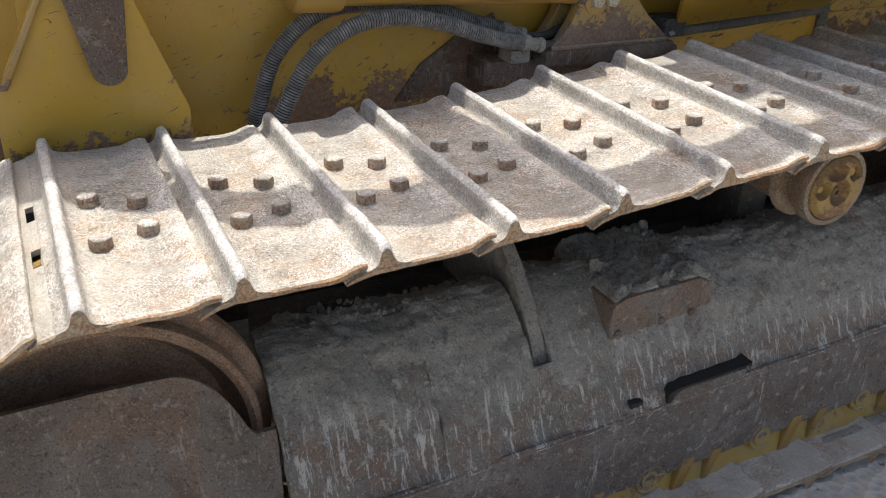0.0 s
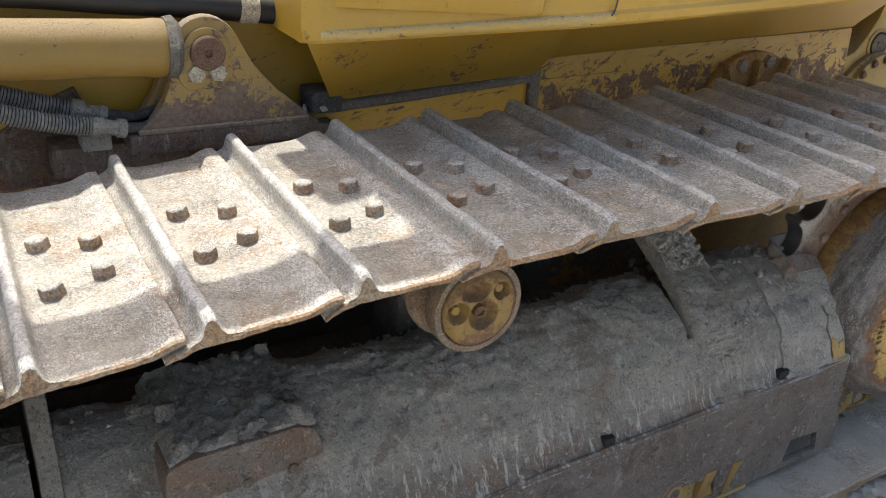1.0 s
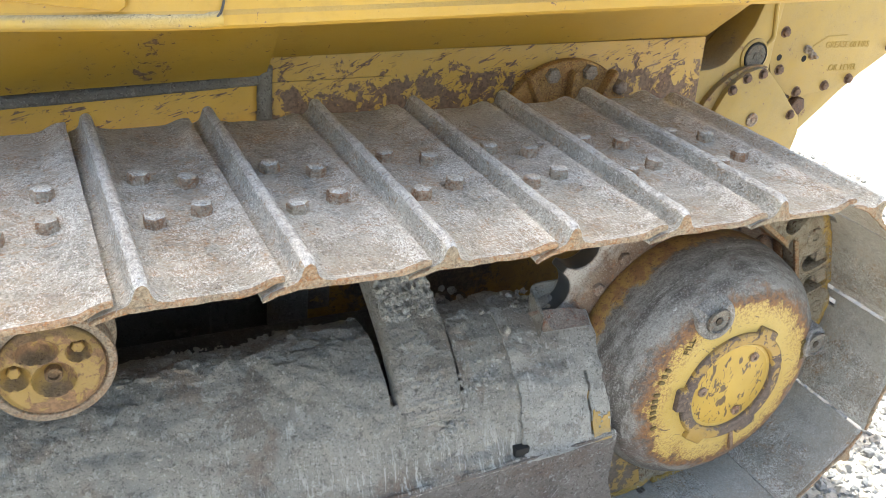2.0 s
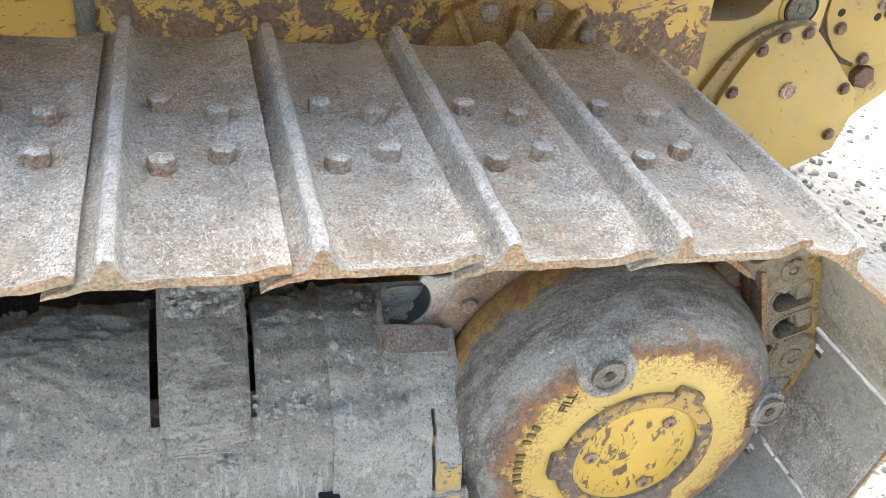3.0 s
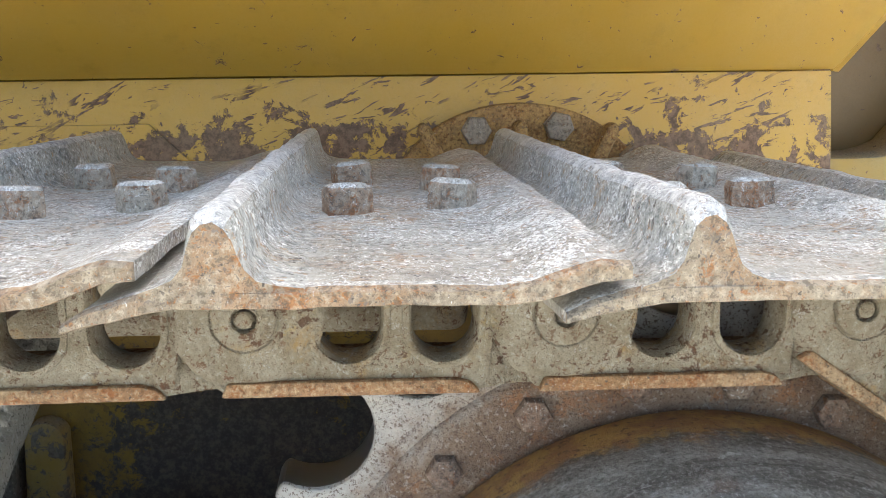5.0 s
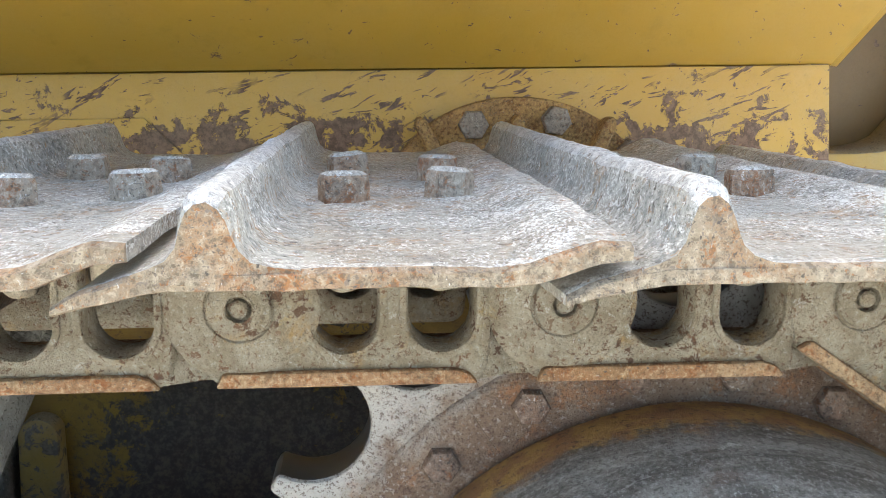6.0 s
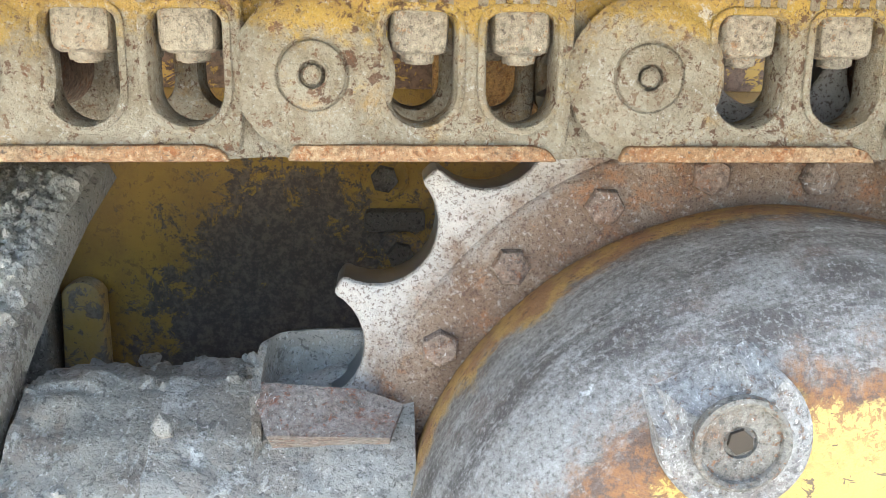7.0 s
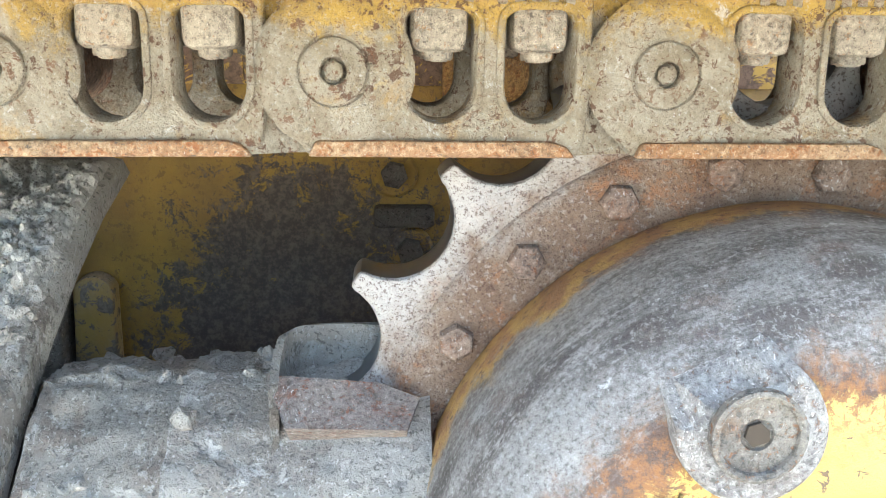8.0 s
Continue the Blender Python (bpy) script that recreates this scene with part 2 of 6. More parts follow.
def link_crust():
    """Link castings: yellow paint showing near the shoe, tan dust and rust pits over the rest."""
    m = Mat("link_paint")
    local = m.axis(m.t.nodes.new("ShaderNodeTexCoord").outputs["Object"], 2)
    paint = m.mix(m.step(m.noise(12, 6, 0.7), 0.35, 0.65), (0.58, 0.38, 0.08), (0.44, 0.29, 0.08))
    bare = m.math("ADD", m.noise(17, 8, 0.8, 0.3), m.step(local, 0.0, 0.058, 0.22, -0.10))
    crust = m.mix(m.step(m.noise(40, 6, 0.7), 0.4, 0.62), (0.41, 0.37, 0.295), (0.29, 0.25, 0.185))
    color = m.mix(m.math("MULTIPLY", m.step(bare, 0.46, 0.62), 0.90), paint, crust)
    color = m.mix(m.math("MULTIPLY", m.step(m.noise(15, 7, 0.75, 0.3), 0.55, 0.66), 0.65), color, (0.46, 0.28, 0.09))
    grain = m.noise(280, 5, 0.8)
    color = m.mix(m.math("MULTIPLY", m.step(grain, 0.53, 0.66), 0.6), color, (0.22, 0.17, 0.12))
    color = m.mix(m.math("MULTIPLY", m.step(grain, 0.46, 0.36), 0.55), color, (0.55, 0.52, 0.45))
    color = m.mix(m.math("MULTIPLY", m.step(m.noise(48, 7, 0.8, 0.4), 0.60, 0.66), 0.8), color, (0.64, 0.62, 0.57))
    pit = m.math("MULTIPLY", m.step(m.noise(125, 5, 0.75, 0.3), 0.56, 0.595), m.step(m.noise(22, 5), 0.45, 0.53))
    color = m.mix(m.math("MULTIPLY", pit, 0.9), color, (0.13, 0.065, 0.035))
    blot = m.math("MULTIPLY", m.step(m.noise(75, 6, 0.78, 0.3), 0.585, 0.62), m.step(m.noise(13, 4), 0.42, 0.52))
    color = m.mix(m.math("MULTIPLY", blot, 0.85), color, (0.19, 0.09, 0.045))
    crowd = m.step(m.noise(17, 5, 0.7), 0.35, 0.65, 0.035, -0.03)
    pore = m.step(m.math("ADD", m.noise(230, 3, 0.65, 1.4), crowd), 0.405, 0.375)
    color = m.mix(m.math("MULTIPLY", pore, 0.8), color, (0.20, 0.12, 0.07))
    n = m.bump(m.noise(55, 7, 0.75), 1.0, 0.007)
    n = m.bump(grain, 1.0, 0.003, n)
    return m.done(color, 0.85, 0.0, m.bump(pit, 0.7, -0.0015, n))


def grease_wall():
    """Brown-yellow paint under blotches of black grease."""
    m = Mat("greasy_paint")
    paint = m.mix(m.step(m.noise(14, 7, 0.75), 0.35, 0.65), (0.42, 0.265, 0.05), (0.30, 0.18, 0.045))
    paint = m.mix(m.math("MULTIPLY", m.step(m.noise(90, 5, 0.75), 0.55, 0.6), 0.6), paint, (0.16, 0.10, 0.045))
    paint = m.mix(m.math("MULTIPLY", m.step(m.noise(3.3, 5, 0.6), 0.42, 0.62), 0.5), paint, (0.24, 0.15, 0.06))
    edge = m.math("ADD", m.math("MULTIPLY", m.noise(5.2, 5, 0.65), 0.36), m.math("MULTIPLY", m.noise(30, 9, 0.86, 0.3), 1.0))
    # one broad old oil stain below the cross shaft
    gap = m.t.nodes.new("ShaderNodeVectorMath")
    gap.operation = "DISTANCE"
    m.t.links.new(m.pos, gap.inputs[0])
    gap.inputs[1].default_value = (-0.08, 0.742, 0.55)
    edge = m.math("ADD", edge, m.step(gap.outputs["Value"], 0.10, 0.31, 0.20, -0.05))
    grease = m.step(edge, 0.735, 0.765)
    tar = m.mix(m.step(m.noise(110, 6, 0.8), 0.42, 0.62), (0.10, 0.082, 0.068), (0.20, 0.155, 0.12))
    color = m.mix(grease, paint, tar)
    n = m.bump(edge, 0.5, 0.006)
    return m.done(color, m.step(grease, 0, 1, 0.6, 0.8), 0.0, m.bump(m.noise(150, 6, 0.8), 0.5, 0.002, n))


YELLOW = (0.56, 0.335, 0.042)
shoe_steel = crusted_steel("shoe_steel", (0.49, 0.465, 0.402), (0.39, 0.372, 0.325), (0.44, 0.30, 0.18), 0.47, 0.565, shoe=True, pits=0.035)
grouser_steel = crusted_steel("grouser_steel", (0.50, 0.476, 0.415), (0.42, 0.40, 0.355), (0.50, 0.33, 0.18), 0.54, 0.57, pits=0.02)
grouser_worn = crusted_steel("grouser_worn", (0.62, 0.603, 0.568), (0.52, 0.51, 0.489), (0.33, 0.25, 0.17), 0.7, 0.55, 0.12)
lip_worn = crusted_steel("lip_worn", (0.55, 0.517, 0.451), (0.45, 0.417, 0.36), (0.50, 0.33, 0.18), 0.52, 0.54)
edge_rust = crusted_steel("edge_rust", (0.42, 0.34, 0.24), (0.33, 0.255, 0.17), (0.40, 0.19, 0.065), 0.42, 0.69)
bolt_steel = crusted_steel("bolt_steel", (0.47, 0.40, 0.31), (0.37, 0.29, 0.21), (0.38, 0.17, 0.065), 0.42, 0.64)
link_paint = link_crust()
boss_steel = crusted_steel("boss_steel", (0.37, 0.315, 0.235), (0.29, 0.25, 0.19), (0.34, 0.2, 0.10), 0.56, 0.70)
rail_rust = crusted_steel("rail_rust", (0.42, 0.31, 0.19), (0.33, 0.19, 0.09), (0.30, 0.125, 0.045), 0.42, 0.68)
hull_paint = painted("hull_paint", (0.455, 0.28, 0.038), 0.03, dust=0.10, scratch=0.0)
ledge_paint = painted("ledge_paint", YELLOW, 0.03, (0.10, 0.065, 0.045), 0.12, scratch=0.05)
ledge_grey = caked("ledge_grey", (0.25, 0.235, 0.20), (0.16, 0.145, 0.125), (0.2, 0.13, 0.08), (0.36, 0.34, 0.3))
# greasy mud, made near-black to stand in for shade under the track
belly_shade_mud = caked("belly_shade_mud", (0.085, 0.08, 0.072), (0.05, 0.045, 0.04), (0.09, 0.055, 0.035), (0.15, 0.14, 0.125))
side_paint = painted("side_paint", (0.46, 0.285, 0.026), 0.02, dust=0.18, scratch=0.02, low=(0.985, 0.86))
skirt_paint = painted("skirt_paint", (0.52, 0.32, 0.05), 0.045, (0.105, 0.064, 0.042), 0.18, scratch=0.06, low=(1.045, 0.95), spot=19)
tank_paint = painted("tank_paint", (0.53, 0.32, 0.042), -0.005, dust=0.10, rough=0.35)
lip_paint = painted("lip_paint", (0.56, 0.38, 0.09), 0.06, (0.13, 0.08, 0.06), 0.45, (0.56, 0.45, 0.25))
ram_paint = painted("ram_paint", (0.32, 0.20, 0.035), 0.02, dust=0.3, dust_color=(0.34, 0.28, 0.19), rough=0.45)
# hull yellow darkened to brown: the recess's shade is in the colour
recess_shade = painted("recess_shade", (0.20, 0.125, 0.045), 0.05, (0.10, 0.065, 0.045), 0.25, (0.22, 0.17, 0.12))
tired_paint = painted("tired_paint", (0.30, 0.19, 0.045), 0.15, (0.062, 0.05, 0.04), 0.12)
greasy_paint = grease_wall()
rear_paint = painted("rear_paint", (0.45, 0.30, 0.065), 0.025, (0.16, 0.09, 0.05), 0.35, (0.40, 0.33, 0.22))
roller_paint = painted("roller_paint", (0.36, 0.23, 0.055), 0.11, (0.15, 0.085, 0.045), 0.4, (0.30, 0.22, 0.13))
frame_mud = caked("frame_mud", (0.375, 0.352, 0.305), (0.31, 0.29, 0.25), (0.22, 0.145, 0.10), (0.56, 0.545, 0.50), drip=(0.50, 0.44))
pale_mud = caked("pale_mud", (0.47, 0.45, 0.40), (0.38, 0.36, 0.32), (0.34, 0.27, 0.21), (0.64, 0.625, 0.58), rust_from=0.66)
crust_mud = caked("crust_mud", (0.56, 0.54, 0.485), (0.44, 0.42, 0.375), (0.32, 0.27, 0.22), (0.62, 0.61, 0.58), rust_from=0.72)
box_mud = caked("box_mud", (0.25, 0.22, 0.19), (0.165, 0.14, 0.118), (0.24, 0.135, 0.075), (0.40, 0.36, 0.31), rust_from=0.44)
band_mud = caked("band_mud", (0.225, 0.20, 0.175), (0.145, 0.125, 0.11), (0.15, 0.092, 0.065), rust_from=0.5)
strap_mud = caked("strap_mud", (0.42, 0.395, 0.345), (0.29, 0.27, 0.235), (0.2, 0.16, 0.12), rust_from=0.64)
rusty_plate = caked("rusty_plate", (0.19, 0.15, 0.125), (0.12, 0.08, 0.062), (0.22, 0.11, 0.055), (0.3, 0.27, 0.23), rust_from=0.52)
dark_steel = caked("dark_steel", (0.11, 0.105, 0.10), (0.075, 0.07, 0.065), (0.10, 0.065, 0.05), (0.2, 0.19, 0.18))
bracket_rust = painted("bracket_rust", (0.38, 0.245, 0.06), 0.09, (0.10, 0.065, 0.05), 0.5, (0.33, 0.27, 0.19), low=(1.06, 1.0))
seg_rust = crusted_steel("segment_rust", (0.33, 0.24, 0.17), (0.24, 0.155, 0.105), (0.33, 0.15, 0.07), 0.50, 0.66)
polish = Mat("polished_steel").done((0.20, 0.205, 0.21), 0.34, 0.85)
hose_groove = Mat("hose_groove").done((0.025, 0.025, 0.025), 0.8)
chrome = Mat("chrome").done((0.75, 0.77, 0.8), 0.12, 1.0)
# near-black: painted depth shade of slots and holes, also the boss ring
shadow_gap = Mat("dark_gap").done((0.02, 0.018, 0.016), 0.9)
letter_dark = Mat("letter_dark").done((0.16, 0.11, 0.04), 0.8)
letter_faint = Mat("letter_faint").done((0.36, 0.24, 0.06), 0.7)
bolt_pale = crusted_steel("bolt_pale", (0.55, 0.52, 0.42), (0.48, 0.44, 0.34), (0.4, 0.3, 0.15), 0.7, 0.7)


def hose_rubber():
    m = Mat("hose_rubber")
    dust = m.step(m.noise(40, 5, 0.7), 0.35, 0.7)
    return m.done(m.mix(dust, (0.13, 0.128, 0.122), (0.31, 0.30, 0.285)), 0.65, 0.0, m.bump(m.noise(200), 0.2, 0.001))


def round_vector(m, around, along):
    """Noise space wound round the local y axis, for streaks that follow the turning; also gives the radius."""
    local = m.t.nodes.new("ShaderNodeTexCoord").outputs["Object"]
    x, y, z = (m.axis(local, k) for k in range(3))
    square = m.t.nodes.new("ShaderNodeVectorMath")
    square.operation = "LENGTH"
    flat = m.t.nodes.new("ShaderNodeCombineXYZ")
    for k, v in ((0, x), (1, z)):
        m.t.links.new(v, flat.inputs[k])
    m.t.links.new(flat.outputs[0], square.inputs[0])
    r = square.outputs["Value"]
    turn = m.t.nodes.new("ShaderNodeMath")
    turn.operation = "ARCTAN2"
    m.t.links.new(z, turn.inputs[0])
    m.t.links.new(x, turn.inputs[1])
    wound = m.t.nodes.new("ShaderNodeCombineXYZ")
    for k, (v, s) in enumerate(((r, along), (turn.outputs[0], around), (y, along))):
        n = m.t.nodes.new("ShaderNodeMath")
        n.operation = "MULTIPLY"
        m.t.links.new(v, n.inputs[0])
        n.inputs[1].default_value = s
        m.t.links.new(n.outputs[0], wound.inputs[k])
    return wound.outputs[0], r


def hub_paint():
    """Final drive cover: yellow paint left in the middle, worn to grey steel and rust round the rim."""
    m = Mat("hub_paint")
    wound, r = round_vector(m, 0.06, 1.0)
    ragged = m.math("ADD", r, m.math("MULTIPLY", m.math("SUBTRACT", m.noise(22, 7, 0.75, 0.4), 0.35), 0.13))
    steel = m.mix(m.step(m.noise(30, 6, 0.7, 0.3, wound), 0.4, 0.6), (0.26, 0.25, 0.23), (0.105, 0.093, 0.083))
    steel = m.mix(m.math("MULTIPLY", m.step(m.noise(75, 6, 0.75, 0.3, wound), 0.54, 0.62), 0.75), steel, (0.34, 0.33, 0.31))
    steel = m.mix(m.math("MULTIPLY", m.step(m.noise(16, 6, 0.7), 0.55, 0.66), 0.6), steel, (0.17, 0.12, 0.10))
    steel = m.mix(m.math("MULTIPLY", m.step(m.noise(120, 6, 0.8), 0.57, 0.66), 0.7), steel, (0.09, 0.08, 0.075))
    steel = m.mix(m.math("MULTIPLY", m.step(m.noise(48, 7, 0.8), 0.6, 0.66), 0.8), steel, (0.58, 0.58, 0.57))
    steel = m.mix(m.math("MULTIPLY", m.step(m.noise(300, 5, 0.8), 0.53, 0.60), 0.6), steel, (0.06, 0.053, 0.047))
    steel = m.mix(m.math("MULTIPLY", m.step(m.noise(300, 5, 0.8), 0.46, 0.40), 0.5), steel, (0.42, 0.415, 0.40))
    rust = m.mix(m.step(m.noise(90, 6, 0.8), 0.42, 0.6), (0.27, 0.125, 0.045), (0.115, 0.072, 0.05))
    paint = m.mix(m.step(m.noise(5), 0.3, 0.7), (0.60, 0.43, 0.13), (0.54, 0.37, 0.09))
    flake = m.step(m.noise(75, 6, 0.8, 0.5), 0.62, 0.645)
    scratch = m.step(m.noise(42, 4, 0.6, 1.2, m.stretch(1.0, 1, 2.2)), 0.66, 0.675)
    paint = m.mix(m.math("MAXIMUM", flake, scratch), paint, (0.15, 0.10, 0.055))
    color = m.mix(m.step(ragged, 0.216, 0.25), rust, steel)
    speckle = m.math("MULTIPLY", m.step(m.noise(210, 4, 0.75, 0.4), 0.50, 0.54), m.step(ragged, 0.16, 0.205))
    paint = m.mix(m.math("MULTIPLY", speckle, 0.85), paint, (0.24, 0.11, 0.045))
    color = m.mix(m.step(ragged, 0.202, 0.216), paint, color)
    deep = m.axis(m.t.nodes.new("ShaderNodeTexCoord").outputs["Object"], 1)
    band = m.mix(m.step(m.noise(34, 7, 0.75), 0.42, 0.58), (0.31, 0.165, 0.075), (0.44, 0.28, 0.09))
    band = m.mix(m.math("MULTIPLY", m.step(m.noise(160, 5, 0.75), 0.55, 0.62), 0.8), band, (0.12, 0.07, 0.045))
    color = m.mix(m.step(m.math("ADD", deep, m.math("MULTIPLY", m.math("SUBTRACT", m.noise(26, 6, 0.7), 0.3), 0.09)), 0.212, 0.232), color, band)
    n = m.bump(m.noise(30, 7, 0.75), 0.7, 0.005)
    n = m.bump(m.noise(200, 5, 0.8), 0.6, 0.002, n)
    return m.done(color, m.step(ragged, 0.18, 0.22, 0.42, 0.6), m.step(ragged, 0.2, 0.24, 0.0, 0.15), n)


def sprocket_steel():
    """Rust-brown segments, ground pale where the bushings run."""
    m = Mat("sprocket_steel")
    wound, r = round_vector(m, 0.5, 1.0)
    color = m.mix(m.step(m.noise(20, 6, 0.7), 0.35, 0.65), (0.31, 0.23, 0.165), (0.21, 0.135, 0.088))
    color = m.mix(m.math("MULTIPLY", m.step(m.noise(24, 7, 0.8), 0.51, 0.62), 0.7), color, (0.36, 0.16, 0.065))
    pale = m.step(m.math("ADD", r, m.math("MULTIPLY", m.noise(22, 6, 0.75), 0.10)), 0.325, 0.365)
    color = m.mix(m.math("MULTIPLY", pale, 0.85), color, (0.58, 0.56, 0.52))
    color = m.mix(m.math("MULTIPLY", m.step(m.noise(210, 6, 0.8), 0.46, 0.37), 0.65), color, (0.52, 0.46, 0.40))
    speck = m.math("MAXIMUM", m.step(m.noise(230, 5, 0.8), 0.575, 0.62), m.step(m.noise(480, 3, 0.65), 0.58, 0.61))
    color = m.mix(m.math("MULTIPLY", speck, 0.72), color, (0.11, 0.06, 0.042))
    n = m.bump(m.noise(45, 7, 0.75), 0.9, 0.007)
    n = m.bump(speck, 0.7, -0.0015, n)
    return m.done(color, 0.8, 0.0, m.bump(m.noise(230, 5, 0.8), 0.8, 0.002, n))


def ground_gravel():
    m = Mat("ground_gravel")
    color = m.mix(m.step(m.noise(2.5, 6, 0.7), 0.35, 0.65), (0.54, 0.50, 0.43), (0.42, 0.395, 0.35))
    color = m.mix(m.step(m.cells(38), 0.1, 0.55), m.mix(m.noise(40), (0.5, 0.48, 0.44), (0.28, 0.28, 0.29)), color)
    color = m.mix(m.step(m.noise(28, 5, 0.7), 0.6, 0.68), color, (0.13, 0.12, 0.11))
    n = m.bump(m.cells(38), 0.8, 0.015)
    return m.done(color, 0.95, 0.0, m.bump(m.noise(120, 5, 0.7), 0.6, 0.006, n))


def stone_gravel():
    m = Mat("stone_gravel")
    pick = m.t.nodes.new("ShaderNodeNewGeometry").outputs["Random Per Island"]
    color = m.mix(pick, (0.20, 0.205, 0.215), (0.42, 0.39, 0.34))
    color = m.mix(m.math("MULTIPLY", m.step(m.noise(90, 5, 0.7), 0.45, 0.7), 0.6), color, (0.33, 0.32, 0.3))
    return m.done(color, 0.9, 0.0, m.bump(m.noise(180, 4, 0.7), 0.5, 0.003))


black_rubber = Mat("black_rubber").done((0.018, 0.018, 0.02), 0.5)
hose_black, hub_mat, gravel_mat, stone_mat, sprocket_mat = hose_rubber(), hub_paint(), ground_gravel(), stone_gravel(), sprocket_steel()
clod_mat = caked("clod_mud", (0.44, 0.41, 0.355), (0.32, 0.30, 0.26), (0.19, 0.16, 0.13), rust_from=0.7)


# ---- mesh helpers ----
def thing(name, label, category, group="", kind="", at=None):
    """An Empty at the base of a thing that its parts hang from."""
    ob = new(name)
    ob.empty_display_size = 0.05
    if at is not None:
        ob.matrix_basis = at
    return tagged(ob, label, category, group, kind)


def part(name, bm, material, parent=None, label="", at=None, angle=35):
    """Links a bmesh as one mesh object, as a part of its parent."""
    bmesh.ops.recalc_face_normals(bm, faces=bm.faces)
    mesh = bpy.data.meshes.new(name)
    bm.to_mesh(mesh)
    bm.free()
    for m in material if isinstance(material, (list, tuple)) else (material,):
        mesh.materials.append(m)
    mesh.polygons.foreach_set("use_smooth", [True] * len(mesh.polygons))
    mesh.set_sharp_from_angle(angle=radians(angle))
    ob = new(name, mesh)
    if at is not None:
        ob.matrix_basis = at
    if parent:
        ob.parent = parent
    return tagged(ob, label)


def again(ob, at, parent=None):
    """Another object on the same mesh."""
    o = new(ob.name.split(".")[0], ob.data)
    o.matrix_basis = at
    o.parent = parent or ob.parent
    if "label" in ob:
        o["label"] = ob["label"]
    return o


def slab(outline, low, high, holes=(), axis="y", bevel=0.0, bm=None):
    """A plate with holes: an outline in two coordinates, drawn out along the third from low to high."""
    from mathutils.geometry import tessellate_polygon
    place = {"y": lambda u, v, w: (u, w, v), "x": lambda u, v, w: (w, u, v), "z": lambda u, v, w: (u, v, w)}[axis]
    bm = bm or bmesh.new()
    loops = [list(outline)] + [list(h) for h in holes]
    flat = [p for loop in loops for p in loop]
    tris = tessellate_polygon([[Vector((u, v, 0)) for u, v in loop] for loop in loops])
    near = [bm.verts.new(place(u, v, low)) for u, v in flat]
    far = [bm.verts.new(place(u, v, high)) for u, v in flat]
    for a, b, c in tris:
        bm.faces.new((near[a], near[b], near[c]))
        bm.faces.new((far[c], far[b], far[a]))
    start = 0
    for loop in loops:
        n = len(loop)
        for i in range(n):
            j = (i + 1) % n
            bm.faces.new((near[start + i], near[start + j], far[start + j], far[start + i]))
        start += n
    if bevel:
        bmesh.ops.recalc_face_normals(bm, faces=bm.faces)
        bmesh.ops.dissolve_limit(bm, angle_limit=0.01, verts=bm.verts, edges=bm.edges)
        sharp = [e for e in bm.edges if e.is_manifold and e.calc_face_angle(0) > 0.6]
        bmesh.ops.bevel(bm, geom=sharp, offset=bevel, segments=2, affect="EDGES", profile=0.5)
    return bm


def turned(profile, segments=48, axis="y", bm=None, start=0.0, wobble=0.0):
    """A turned solid: (radius, place along the axis) from end to end."""
    bm = bm or bmesh.new()
    rings = []
    for n, (r, w) in enumerate(profile):
        ring = []
        for i in range(segments if r > 1e-6 else 1):
            a = start + 2 * math.pi * i / segments
            k = r * (1 + wobble * noise.noise(Vector((3 * math.cos(a), 3 * math.sin(a), n * 0.35))))
            u, v = k * math.cos(a), k * math.sin(a)
            ring.append(bm.verts.new({"y": (u, w, v), "x": (w, u, v), "z": (u, v, w)}[axis]))
        rings.append(ring)
    for a, b in zip(rings, rings[1:]):
        for i in range(segments):
            j = (i + 1) % segments
            face = [a[i % len(a)], a[j % len(a)], b[j % len(b)], b[i % len(b)]]
            face = [v for k, v in enumerate(face) if v not in face[:k]]
            if len(face) > 2:
                bm.faces.new(face)
    for ring in (rings[0], rings[-1]):
        if len(ring) > 2:
            bm.faces.new(ring)
    return bm


def block(x0, x1, y0, y1, z0, z1, bevel=0.004, bm=None):
    bm = bm or bmesh.new()
    made = bmesh.ops.create_cube(bm, size=1.0)["verts"]
    for v in made:
        v.co = Vector(((x0 + x1) / 2 + v.co.x * (x1 - x0), (y0 + y1) / 2 + v.co.y * (y1 - y0), (z0 + z1) / 2 + v.co.z * (z1 - z0)))
    if bevel:
        edges = {e for v in made for e in v.link_edges}
        bmesh.ops.bevel(bm, geom=list(edges), offset=bevel, segments=2, affect="EDGES", profile=0.5)
    return bm


def smooth_line(points, per=8):
    """A Catmull-Rom line through the points."""
    pts = [Vector(p) for p in points]
    pts = [2 * pts[0] - pts[1]] + pts + [2 * pts[-1] - pts[-2]]
    line = []
    for a, b, c, d in zip(pts, pts[1:], pts[2:], pts[3:]):
        for i in range(per):
            t = i / per
            line.append(0.5 * (2 * b + (c - a) * t + (2 * a - 5 * b + 4 * c - d) * t * t + (3 * b - a - 3 * c + d) * t ** 3))
    return line + [pts[-2]]


